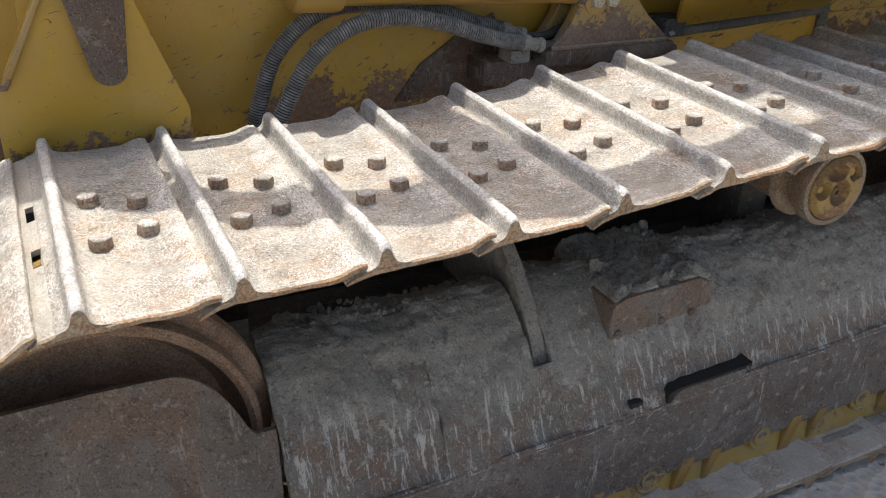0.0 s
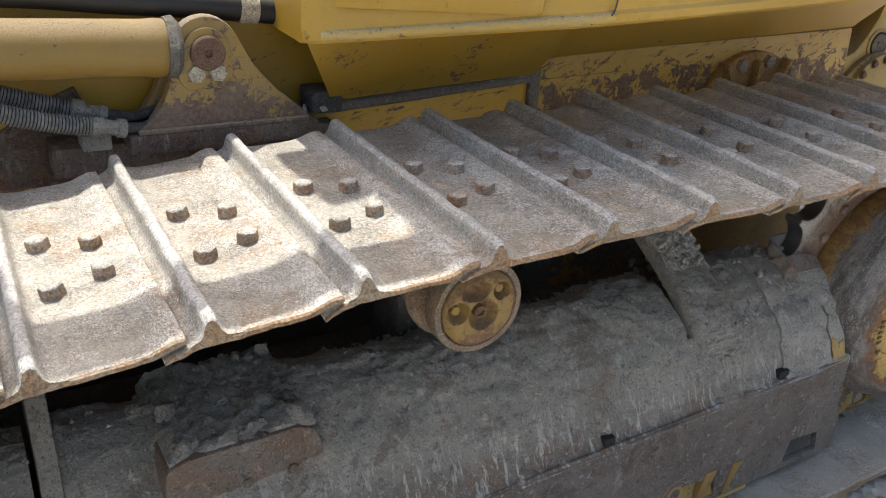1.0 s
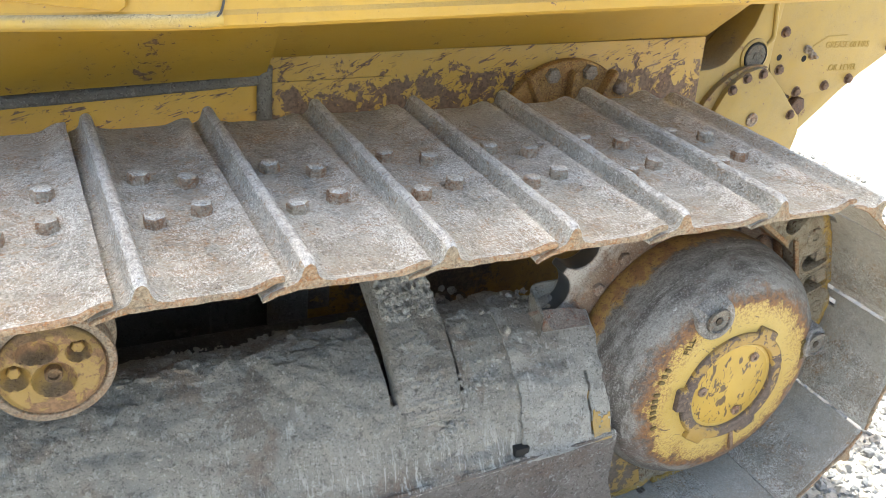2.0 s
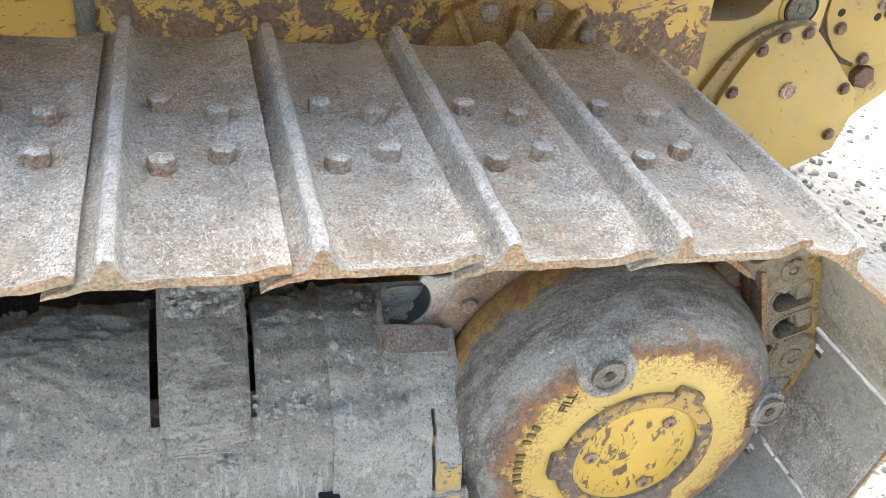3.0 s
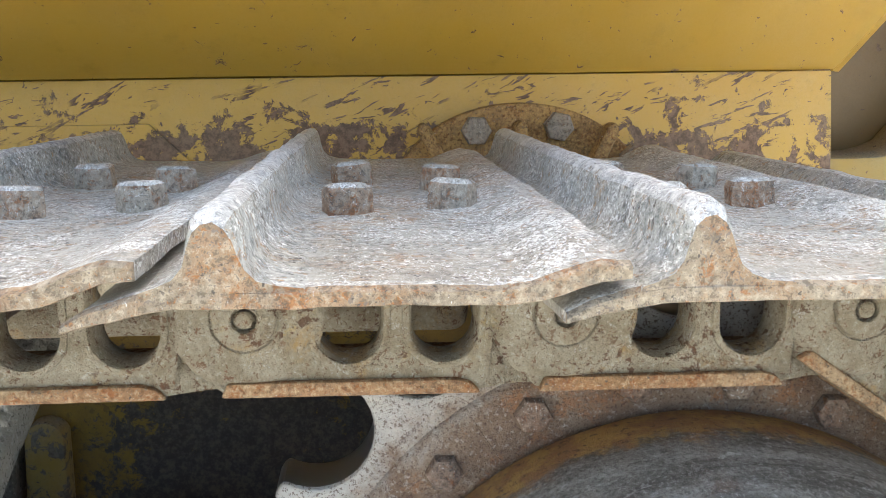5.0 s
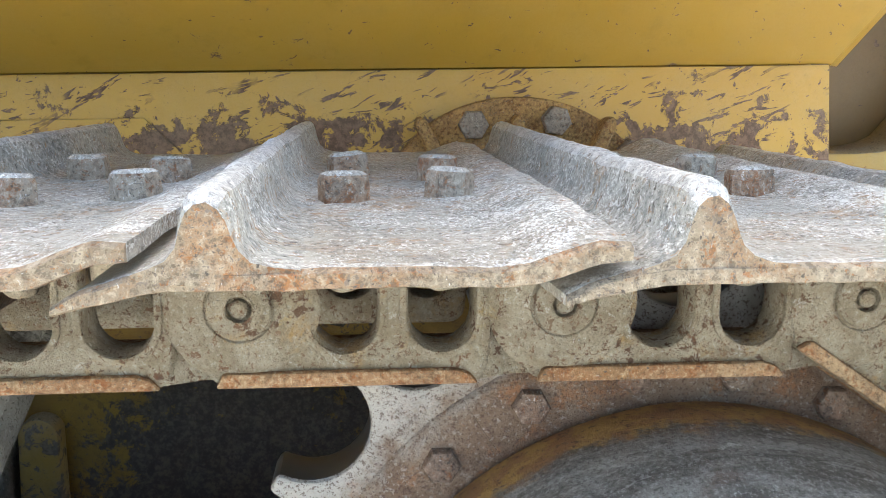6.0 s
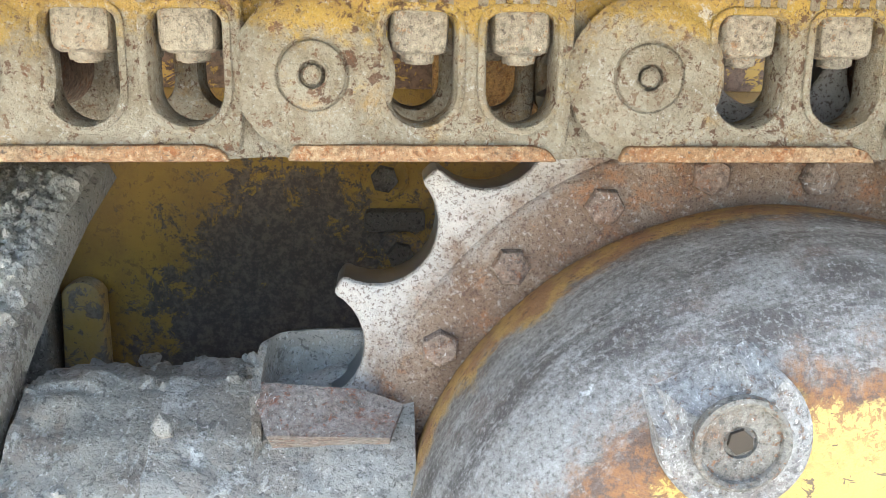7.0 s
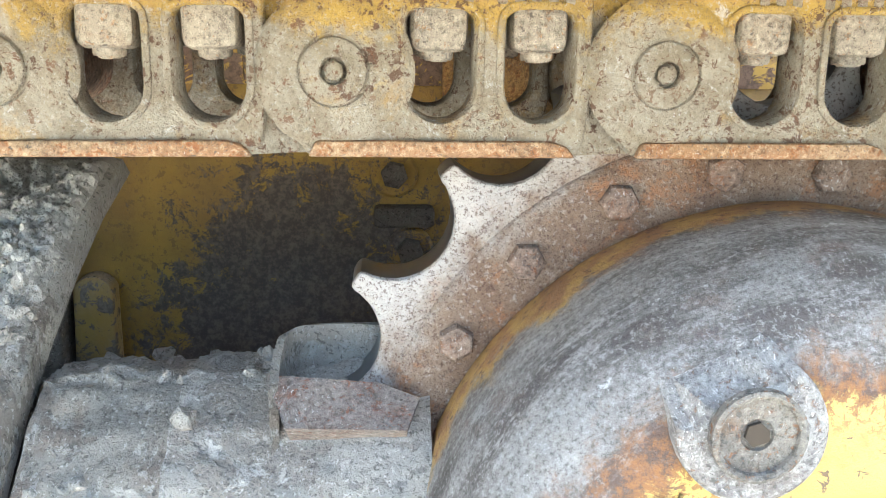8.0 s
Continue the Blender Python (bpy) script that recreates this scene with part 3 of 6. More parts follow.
def tube(line, radius, segments=12):
    """A tube along a line; radius is a number or a function of the index."""
    bm, rings = bmesh.new(), []
    up = Vector((0.13, 1, 0.21)).normalized()
    for n, p in enumerate(line):
        way = (line[min(n + 1, len(line) - 1)] - line[max(n - 1, 0)]).normalized()
        side = way.cross(up).normalized()
        over = side.cross(way)
        r = radius(n) if callable(radius) else radius
        rings.append([bm.verts.new(p + r * (math.cos(2 * math.pi * i / segments) * side + math.sin(2 * math.pi * i / segments) * over)) for i in range(segments)])
    for a, b in zip(rings, rings[1:]):
        for i in range(segments):
            j = (i + 1) % segments
            bm.faces.new((a[i], a[j], b[j], b[i]))
    bm.faces.new(rings[0])
    bm.faces.new(rings[-1])
    return bm


def shell(us, vs, top, bottom, skip=None):
    """A thick sheet over a grid: top and bottom give the place at (u, v); skip leaves a cell out as a hole."""
    bm = bmesh.new()
    tops = {(i, j): bm.verts.new(top(u, v)) for i, u in enumerate(us) for j, v in enumerate(vs)}
    lows = {(i, j): bm.verts.new(bottom(u, v)) for i, u in enumerate(us) for j, v in enumerate(vs)}
    cells = {(i, j) for i in range(len(us) - 1) for j in range(len(vs) - 1)
             if not (skip and skip((us[i] + us[i + 1]) / 2, (vs[j] + vs[j + 1]) / 2))}
    for i, j in cells:
        q = [(i, j), (i + 1, j), (i + 1, j + 1), (i, j + 1)]
        bm.faces.new([tops[k] for k in q])
        bm.faces.new([lows[k] for k in reversed(q)])
        for (di, dj), (a, b) in {(0, -1): (q[0], q[1]), (1, 0): (q[1], q[2]), (0, 1): (q[2], q[3]), (-1, 0): (q[3], q[0])}.items():
            if (i + di, j + dj) not in cells:
                bm.faces.new((tops[b], tops[a], lows[a], lows[b]))
    for v in [v for v in bm.verts if not v.link_faces]:
        bm.verts.remove(v)
    return bm


def rough(x, y, z, size=1.0):
    """Layered noise about 0, in metres of feature size."""
    p = Vector((x, y, z)) / size
    return noise.noise(p) + 0.5 * noise.noise(2.1 * p) + 0.25 * noise.noise(4.3 * p)


def spread(a, b, n):
    return [a + (b - a) * i / n for i in range(n + 1)]


def arc(cx, cy, r, a0, a1, n):
    return [(cx + r * math.cos(radians(a)), cy + r * math.sin(radians(a))) for a in spread(a0, a1, n)]


def hex_head(r, h, worn=0.0, segments=6):
    return turned([(r, -0.004), (r, h * 0.66), (r * (0.95 - worn), h * 0.88), (r * 0.70, h), (0, h * 1.03)], segments, "z")


def stones(name, spots, material, parent=None, label="", category="", seed=3):
    """Many small broken stones in one mesh: spots are (x, y, z, size)."""
    rng = random.Random(seed)
    shapes = []
    for level in (1, 2):
        base = bmesh.new()
        bmesh.ops.create_icosphere(base, subdivisions=level, radius=1.0)
        base.verts.index_update()
        shapes.append(([v.co.copy() for v in base.verts], [[v.index for v in f.verts] for f in base.faces]))
        base.free()
    verts, faces = [], []
    for x, y, z, s in spots:
        turn = Euler([rng.uniform(0, 6.28) for _ in range(3)]).to_matrix()
        k = Vector((rng.uniform(0.75, 1.25), rng.uniform(0.7, 1.1), rng.uniform(0.5, 0.9))) * s
        pts, tri = shapes[1 if s > 0.0065 else 0]
        n, own = len(verts), rng.uniform(0, 90)
        for p in pts:
            bulge = 1 + 0.5 * noise.noise(p * 1.2 + Vector((own, 0, 0))) + 0.34 * noise.noise(p * 2.6 + Vector((0, own, 0)))
            q = turn @ Vector((p.x * k.x, p.y * k.y, p.z * k.z)) * bulge
            verts.append((x + q.x, y + q.y, z + q.z))
        faces += [[n + i for i in f] for f in tri]
    mesh = bpy.data.meshes.new(name)
    mesh.from_pydata(verts, [], faces)
    mesh.materials.append(material)
    ob = new(name, mesh)
    if parent:
        ob.parent = parent
        return tagged(ob, label, kind="stuff")
    return tagged(ob, label, category, kind="stuff")


# ---- the track: shoes and links round sprocket and idler ----
PITCH = 0.203
HUB_X, HUB_Z, PIN_R = 0.29, 0.57, 0.345        # sprocket axis, circle of the pins
IDLER_X, IDLER_Z, IDLER_PIN_R = -2.44, 0.50, 0.325
top_z = {12: 0.900, 11: 0.899, 10: 0.898, 9: 0.900, 8: 0.899, 7: 0.893, 6: 0.883, 5: 0.866, 4: 0.848, 3: 0.837, 2: 0.828, 1: 0.824, 0: 0.823}
pins = [(IDLER_X + IDLER_PIN_R * math.cos(radians(92 + 36.4 * n)), IDLER_Z + IDLER_PIN_R * math.sin(radians(92 + 36.4 * n))) for n in (5, 4, 3, 2, 1)]
pins += [(PITCH * (k - 12) - 0.018, top_z[k]) for k in range(0, 13)]
pins += [(HUB_X + PIN_R * math.cos(radians(107.1 - 34.2 * n)), HUB_Z + PIN_R * math.sin(radians(107.1 - 34.2 * n))) for n in range(7)]
pins += [(pins[-1][0] - PITCH * n, pins[-1][1] - 0.0042 * n) for n in range(1, 14)]


def plate_height(x):
    """Height of the shoe's upper face over the pin, along the link."""
    table = [(-0.044, 0.050), (-0.034, 0.0565), (-0.018, 0.0625), (0.0, 0.066), (0.04, 0.066), (0.13, 0.0655), (0.148, 0.0675), (0.163, 0.0735), (0.176, 0.078), (0.189, 0.0775)]
    return float(np.interp(x, *zip(*table)))


def plate_depth(x):
    table = [(-0.044, 0.0455), (-0.034, 0.049), (-0.018, 0.0535), (0.0, 0.057), (0.135, 0.057), (0.152, 0.0585), (0.165, 0.0635), (0.176, 0.068), (0.189, 0.0695)]
    return float(np.interp(x, *zip(*table)))


WIDE = 0.61
GROUSER = [(-0.014, 0.0600), (-0.012, 0.0645), (-0.005, 0.0668), (0.001, 0.0705), (0.0045, 0.0775), (0.0062, 0.088), (0.0082, 0.0962), (0.0118, 0.1008), (0.0165, 0.1022), (0.0210, 0.1015),
           (0.0245, 0.0982), (0.0268, 0.0915), (0.0284, 0.083), (0.0305, 0.0755), (0.0350, 0.0697), (0.0430, 0.0668), (0.0540, 0.0657), (0.0560, 0.0600)]


def make_shoe(seed, at):
    """A single-grouser track shoe: bent plate, grouser bar and four worn bolt heads."""
    shoe = thing("track_shoe", "dusty grey-tan steel track shoe with a tall worn grouser", "track shoe", "shoes of the track", at=at)
    xs = sorted(spread(-0.044, 0.189, 56) + [-0.026, -0.008])
    ys = sorted(spread(0, WIDE, 92) + [0.004, 0.606])
    dents = random.Random(seed)
    lip = [dents.uniform(-0.003, 0.003) for _ in range(4)]

    def ragged(x, y):
        rear = max(0.0, (x - 0.15) / 0.039)
        front = max(0.0, (-0.02 - x) / 0.024)
        ends = max(0.0, 1 - y / 0.05) + max(0.0, 1 - (WIDE - y) / 0.05)
        bend = 0.0011 * rough(y * 1.0, seed * 7.1, 0, 0.16) * (rear + front) + (lip[0] * rear + lip[1] * front) * ends
        return bend + 0.0007 * rough(x, y, seed * 3.3, 0.05) + 0.0009 * rough(x, y, seed, 0.016) * (0.6 + rough(x, y, seed * 2.2, 0.09))

    def edge(x, y):
        if y < 0.003:
            return y + 0.0030 * rough(x, seed * 1.7, 0.3, 0.03)
        if y > WIDE - 0.003:
            return y + 0.004 * rough(x, seed * 2.9, 1.3, 0.04)
        return y

    def rim(x, y):
        k = 0.0014 * rough(y, seed * 4.1, 2.0, 0.05)
        return x + (k if x > 0.185 or x < -0.042 else 0)

    dents.random()
    bm = shell(xs, ys, lambda x, y: (rim(x, y), edge(x, y), plate_height(x) + ragged(x, y) - (0.0018 if y < 0.002 or y > 0.608 else 0)),
               lambda x, y: (rim(x, y), edge(x, y), plate_depth(x) + ragged(x, y) + (0.001 if y < 0.002 or y > 0.608 else 0)),
               lambda x, y: -0.026 < x < -0.008 and (0.19 < y < 0.245 or 0.345 < y < 0.40))
    for f in bm.faces:
        mid = f.calc_center_median()
        scraped = mid.x > 0.179 + 0.006 * rough(mid.y, seed * 3.7, 0.5, 0.06) or mid.y < 0.012 + 0.008 * rough(mid.x, seed * 1.9, 0.2, 0.05)
        f.material_index = 1 if abs(f.normal.y) > 0.7 or mid.y < 0.004 else 2 if scraped else 0
    part("plate", bm, (shoe_steel, edge_rust, lip_worn), shoe, angle=50)
    bm = bmesh.new()
    rows = []
    stations = [0.0, 0.0015, 0.004, 0.009, 0.0145] + spread(0.02, WIDE - 0.02, 56) + [WIDE - 0.009, WIDE - 0.004, WIDE - 0.001]
    for y in stations:
        near = min(1.0, min(y, WIDE - y) / 0.014)
        row = []
        for x, z in GROUSER:
            over = max(0.0, z - 0.068) / 0.033
            z2 = z - over * 0.0055 * (1 - near) ** 2.0 - over * (0.0025 + 0.0022 * rough(0, y, seed * 5.7, 0.09))
            x2 = x + 0.0014 * rough(x, y, seed * 6.3, 0.045) * (0.4 + over) + (0.5 - (x > 0.018)) * 0.004 * (1 - near) ** 3 * over
            row.append(bm.verts.new((x2 + 0.0006 * rough(z, y, seed, 0.012), y + 0.0008, z2 + 0.0005 * rough(x, y, seed, 0.01))))
        rows.append(row)
    for a, b in zip(rows, rows[1:]):
        for i in range(len(GROUSER) - 1):
            f = bm.faces.new((a[i], a[i + 1], b[i + 1], b[i]))
            f.material_index = 1 if 6 <= i <= 9 else 0
    for row in (rows[0], rows[-1]):
        f = bm.faces.new(row)
        f.material_index = 2
    part("grouser", bm, (grouser_steel, grouser_worn, edge_rust), shoe, "tall grouser bar worn bright on top", angle=50)
    first = None
    for x, pair in ((0.066, (0.211, 0.366)), (0.135, (0.235, 0.337))):
        for y in pair:
            place = pose(x, y, 0.066, dents.uniform(-4, 4), dents.uniform(-4, 4), dents.uniform(0, 60))
            if first:
                again(first, place)
            else:
                bm = hex_head(0.0168, 0.0185, 0.02)
                bmesh.ops.bevel(bm, geom=[e for e in bm.edges if e.calc_face_angle(0) > 0.6], offset=0.0019, segments=2, affect="EDGES")
                for v in bm.verts:
                    v.co += v.co.normalized() * 0.0011 * rough(*v.co, 0.008)
                bm.normal_update()
                for f in bm.faces:
                    f.material_index = 1 if f.normal.z > 0.6 else 0
                first = part("bolt", bm, (bolt_steel, lip_worn), shoe, "worn rusty hexagonal bolt head", at=place, angle=50)
    return shoe


WINDOWS = (0.0655, 0.1275)


def window_line(cx, grow=0.0):
    """Outline of a link window: round below, nearly square above."""
    return [(cx + u, v) for u, v in arc(0, -0.0092, 0.0212 + grow, 180, 360, 12)] + [(cx + u, v) for u, v in arc(0.0132, 0.029, 0.008 + grow, 0, 90, 4) + arc(-0.0132, 0.029, 0.008 + grow, 90, 180, 4)]


def tail_face(x, z):
    """Depth of the set-back tail that runs in behind the next link's boss."""
    slant = x + 0.22 * (z + 0.05)
    return float(np.interp(slant, [0.140, 0.150, 0.172, 0.178, 0.25], [0.2025, 0.2035, 0.2135, 0.215, 0.2155]))


def make_link(at):
    """One pitch of the chain: two cast side links with set-back tails, pin, bushing and the four shoe nuts."""
    link = thing("track_link", "yellow cast steel chain link crusted with tan dust", "track link", "links of the track", at=at)
    outline = arc(0, 0, 0.0455, 112, 222, 14) + [(-0.024, -0.044), (-0.018, -0.053), (0.150, -0.053), (0.158, -0.047), (0.161, -0.02), (0.161, 0.055), (0.02, 0.055)]
    side = part("side_link", slab(outline, 0.202, 0.236, [window_line(cx) for cx in WINDOWS], bevel=0.0055), link_paint, link)
    again(side, pose(0, 0.142, 0))
    tail = shell(spread(0.150, 0.232, 20), spread(-0.052, 0.055, 24), lambda x, z: (x, tail_face(x, z) + 0.0006 * rough(x, z, 0.4, 0.02), z), lambda x, z: (x, 0.233, z))
    part("tail", tail, link_paint, link, "set-back tail of the link behind the next boss", angle=60)
    # the boss swells gently out of the web and carries the pin's end plate
    boss = part("pin_boss", turned([(0.0, 0.206), (0.0500, 0.2040), (0.0470, 0.2012), (0.0425, 0.1985), (0.0385, 0.1972), (0.0225, 0.1966), (0.0215, 0.1980), (0.0205, 0.1980), (0.0197, 0.1945), (0.0180, 0.1938), (0.0105, 0.1936), (0.0096, 0.1930), (0.0084, 0.1936), (0.0078, 0.1995),
                                    (0.0060, 0.1995), (0.0056, 0.1945), (0.0040, 0.1932), (0.0, 0.1930)], 44, wobble=0.012), link_paint, link, "dust-crusted pin boss with a dimpled pin")
    again(boss, pose(0, 0.58, 0, 180, 0, 0))
    for cx in WINDOWS:
        rim = slab(window_line(cx, 0.0062), 0.1995, 0.2035, [window_line(cx, 0.0012)], bevel=0.0018)
        part("window_rim", rim, link_paint, link, "rounded lip of the link window")
    foot = slab([(-0.017, -0.053), (0.152, -0.053), (0.146, -0.0455), (0.136, -0.0425), (-0.012, -0.0425)], 0.1962, 0.204, bevel=0.0026)
    part("rail", foot, rail_rust, link, "rust-edged rail of the link")
    part("rail", block(-0.018, 0.150, 0.236, 0.262, -0.054, -0.036, 0.003), rail_rust, link)
    part("bushing", turned([(0.0, 0.236), (0.029, 0.236), (0.029, 0.346), (0.0, 0.346)], 28), seg_rust, link)
    for n, cx in enumerate(WINDOWS):
        for y in (0.220, 0.372):
            bm = block(-0.0180, 0.0180, -0.0160, 0.0160, 0.012, 0.042, 0.0065)
            turned([(0.0108, 0.014), (0.0108, 0.0085), (0.0098, 0.0072), (0.0078, 0.0072), (0.007, 0.006), (0.0, 0.006)], 16, "z", bm)
            for v in bm.verts:
                v.co += Vector((0.0007, 0.0007, 0.0007)) * rough(v.co.x + n, v.co.y, v.co.z, 0.009)
            part("nut", bm, boss_steel, link, "dust-caked square nut", at=pose(cx + (0.001 if n else -0.002), y, 0, 0, 2 - 3 * n, 3 - 5 * n))
    mark = None
    for n in (0, 1, 2, 4, 5, 6, 7, 8):
        place = pose(0.058 + n * 0.0105, 0, 0.041 - 0.0008 * (n % 2))
        if mark:
            again(mark, place)
        else:
            mark = part("casting_mark", block(0, 0.0062, 0.2004, 0.2035, 0, 0.0085, 0.0014), link_paint, link, "raised casting mark, unreadable", at=place)
    return link


def link_pose(k, lean=0.0):
    (x0, z0), (x1, z1) = pins[k], pins[k + 1]
    return pose(x0, 0, z0, lean, -math.degrees(math.atan2(z1 - z0, x1 - x0)), 0)


jitter = random.Random(5)
shoe_kinds = [make_shoe(s + 1, link_pose(17 + s)) for s in range(5)]     # the shoes that the camera comes nearest to
for k in range(len(pins) - 1):
    if not 17 <= k < 22:
        copy_thing(shoe_kinds[(k * 3) % 5], link_pose(k, jitter.uniform(-0.35, 0.35)) @ pose(0, jitter.uniform(-0.002, 0.002), 0))
first_link = make_link(link_pose(0))
for k in range(1, len(pins) - 1):
    copy_thing(first_link, link_pose(k))


# ---- sprocket and final drive ----
def make_sprocket():
    teeth, tip, scoop = 21, 0.347, 0.0445
    step = 360 / teeth
    sprocket = thing("drive_sprocket", "rusty brown toothed drive sprocket with pale worn teeth", "sprocket", at=pose(HUB_X, 0, HUB_Z))
    mids = [132.0 + step * (n + 0.5) for n in range(teeth)]
    ring = []
    for a in mids:
        c = Vector((math.cos(radians(a)), math.sin(radians(a))))
        centre = c * (tip + 0.004)
        spots = [centre + scoop * Vector((math.cos(radians(a + b)), math.sin(radians(a + b)))) for b in spread(97, 263, 14)]
        ring += [(p.x, p.y) for p in reversed(spots)] if spots[0].angle_signed(c) < 0 else [(p.x, p.y) for p in spots]
    order = sorted(ring, key=lambda p: math.atan2(p[1], p[0]))
    hole = arc(0, 0, 0.19, 0, 354, 59)
    bm = slab(order, 0.268, 0.318, [hole], bevel=0.0045)
    for f in bm.faces:
        c = f.calc_center_median()
        f.material_index = 1 if abs(f.normal.y) < 0.3 and math.hypot(c.x, c.z) > 0.25 else 0
    part("toothed_ring", bm, (sprocket_mat, polish), sprocket)
    # each bolted segment carries a raised curved band under the teeth
    for n in range(0, teeth, 3):
        a0, a1 = 132 + step * (n - 0.498), 132 + step * (n + 2.498)
        swell = [(0.226, 0.2690), (0.230, 0.2630), (0.236, 0.2595), (0.244, 0.2578), (0.262, 0.2572), (0.274, 0.2580), (0.281, 0.2600), (0.2865, 0.2640), (0.290, 0.2690)]
        band = shell(spread(a0, a1, 44), range(len(swell)), lambda a, k: (swell[k][0] * math.cos(radians(a)), swell[k][1] + 0.0006 * rough(a * 0.01, k * 0.02, n, 0.02), swell[k][0] * math.sin(radians(a))),
                     lambda a, k: (swell[k][0] * math.cos(radians(a)), 0.272, swell[k][0] * math.sin(radians(a))))
        seg = part("segment_pad", band, sprocket_mat, sprocket, angle=60)
        for k in range(3):
            a = radians(132 + step * (n + k))
            head = hex_head(0.0140, 0.0105, 0.05)
            bmesh.ops.bevel(head, geom=[e for e in head.edges if e.calc_face_angle(0) > 0.6], offset=0.0022, segments=3, affect="EDGES")
            for v in head.verts:
                v.co.z += 0.0012 * rough(*v.co, 0.007)
            part("bolt", head, sprocket_mat_flat, seg, "rust-crusted bolt head", at=pose(0.2625 * math.cos(a), 0.2585, 0.2625 * math.sin(a), 90, 20 * n + 31 * k, 0))


def make_final_drive():
    drive = thing("final_drive", "bulging final drive hub, yellow paint worn to grey steel", "final drive", at=pose(0.300, 0, 0.543))
    body = [(0.0, 0.30), (0.252, 0.30), (0.272, 0.298), (0.276, 0.290), (0.273, 0.283), (0.262, 0.279), (0.2605, 0.262), (0.267, 0.25), (0.270, 0.22), (0.2685, 0.19),
            (0.264, 0.16), (0.2555, 0.135), (0.242, 0.115), (0.2235, 0.10), (0.204, 0.091), (0.185, 0.087), (0.16, 0.084), (0.13, 0.082), (0.126, 0.08)]
    ring = [(0.1255, 0.074), (0.122, 0.071), (0.104, 0.071), (0.100, 0.074), (0.099, 0.088), (0.0, 0.088)]
    part("housing", turned(body + [(0.0, 0.082)], 96, wobble=0.006), hub_mat, drive)
    part("collar", turned([(0.0, 0.09)] + [(0.1256, 0.09)] + ring[:4] + [(0.099, 0.0855), (0.0, 0.0855)], 72), collar_mat, drive, "dark grease-stained collar")
    first = None
    for a in (64, 182, 238, 302):
        lug = slab([(0.108, -0.030), (0.138, -0.024), (0.138, 0.024), (0.108, 0.030)], 0.070, 0.088, bevel=0.004)
        if first:
            lug.free()
            again(first, pose(0, 0, 0, 0, -a, 0))
        else:
            first = part("lug", lug, collar_mat, drive, at=pose(0, 0, 0, 0, -a, 0))
    cover = turned([(0.0, 0.087), (0.094, 0.087), (0.0945, 0.0815), (0.091, 0.0795), (0.0, 0.0785)], 64)
    lid = part("cover", cover, hub_cover_mat, drive, "scratched yellow round cover plate")
    for n, a in enumerate((57, 178, 296)):
        part("cover_bolt", turned([(0.0105, 0.002), (0.0105, -0.004), (0.008, -0.006), (0.004, -0.006), (0.0035, -0.002), (0.0, -0.002)], 20), seg_rust, lid,
             at=pose(0.074 * math.cos(radians(a)), 0.079, 0.074 * math.sin(radians(a))))
    for a, r, size, reach, text, size_t, level in ((116.9, 0.1915, 0.042, 0.056, "FILL", 0.021, 0.0795), (13.2, 0.228, 0.033, 0.030, "DRAIN", 0.0165, 0.0915)):
        c, s = math.cos(radians(a)), math.sin(radians(a))
        outline = arc(0, 0, size, 62, 298, 26) + [(reach - 0.010, -0.031), (reach, -0.018), (reach + 0.003, 0.0), (reach, 0.018), (reach - 0.010, 0.031)]
        dome = lambda q: float(np.interp(q, [0.126, 0.16, 0.185, 0.204, 0.221, 0.236, 0.2485, 0.258, 0.264], [0.082, 0.084, 0.087, 0.091, 0.10, 0.115, 0.135, 0.16, 0.19]))
        front = lambda u, v: min(level if u < 0.03 else 1.0, dome(math.hypot(r + u, v)) - 0.010 * (1 - 0.88 * min(1.0, max(0.0, u) / (reach - 0.008))))
        bm = bmesh.new()
        rings = [[bm.verts.new((k * u, front(k * u, k * v) + (0.0025 if k > 0.95 else 0), k * v)) for u, v in outline] for k in (0.3, 0.6, 0.8, 0.93, 1.0)]
        rings.append([bm.verts.new((1.05 * u, dome(math.hypot(r + u, v)) + 0.02, 1.05 * v)) for u, v in outline])
        for p, q in zip(rings, rings[1:]):
            for i in range(len(outline)):
                bm.faces.new((p[i], p[(i + 1) % len(outline)], q[(i + 1) % len(outline)], q[i]))
        bm.faces.new(rings[0])
        bm.faces.new(rings[-1])
        boss = part("plug_boss", bm, boss_grey, drive, "worn grey boss with a threaded plug", at=pose(r * c, 0, r * s, 0, -a, 0))
        plug_at = pose(0, 0.0055 + level - 0.0795, 0) @ Matrix.Diagonal((0.86, 0.86, 0.86, 1))
        part("plug", turned([(0.031, 0.082), (0.031, 0.0745), (0.0285, 0.0735), (0.026, 0.0755), (0.0255, 0.079), (0.011, 0.0795), (0.009, 0.088), (0.0, 0.088)], 36), plug_steel, boss, "rusty plug with a square socket", at=plug_at)
        part("socket", slab([(-0.0075, -0.005), (-0.001, -0.008), (0.007, -0.005), (0.008, 0.003), (0.002, 0.008), (-0.006, 0.006)], 0.0788, 0.0815), socket_brown, boss, at=plug_at)
        word = bpy.data.curves.new("lettering", "FONT")
        word.body, word.size, word.extrude, word.align_x, word.align_y = text, size_t, 0.0012, "CENTER", "CENTER"
        ob = new("lettering", word)
        word.materials.append(letter_dark)
        b = a + (22 if text == "FILL" else 0)
        q = 0.175 if text == "FILL" else 0.193
        ob.matrix_basis = pose(q * math.cos(radians(b)), 0.0845 if text == "FILL" else 0.0875, q * math.sin(radians(b)), 90, (65 if text == "FILL" else 90) - b, 0)
        ob.parent = drive
        tagged(ob, "stamped word " + text)
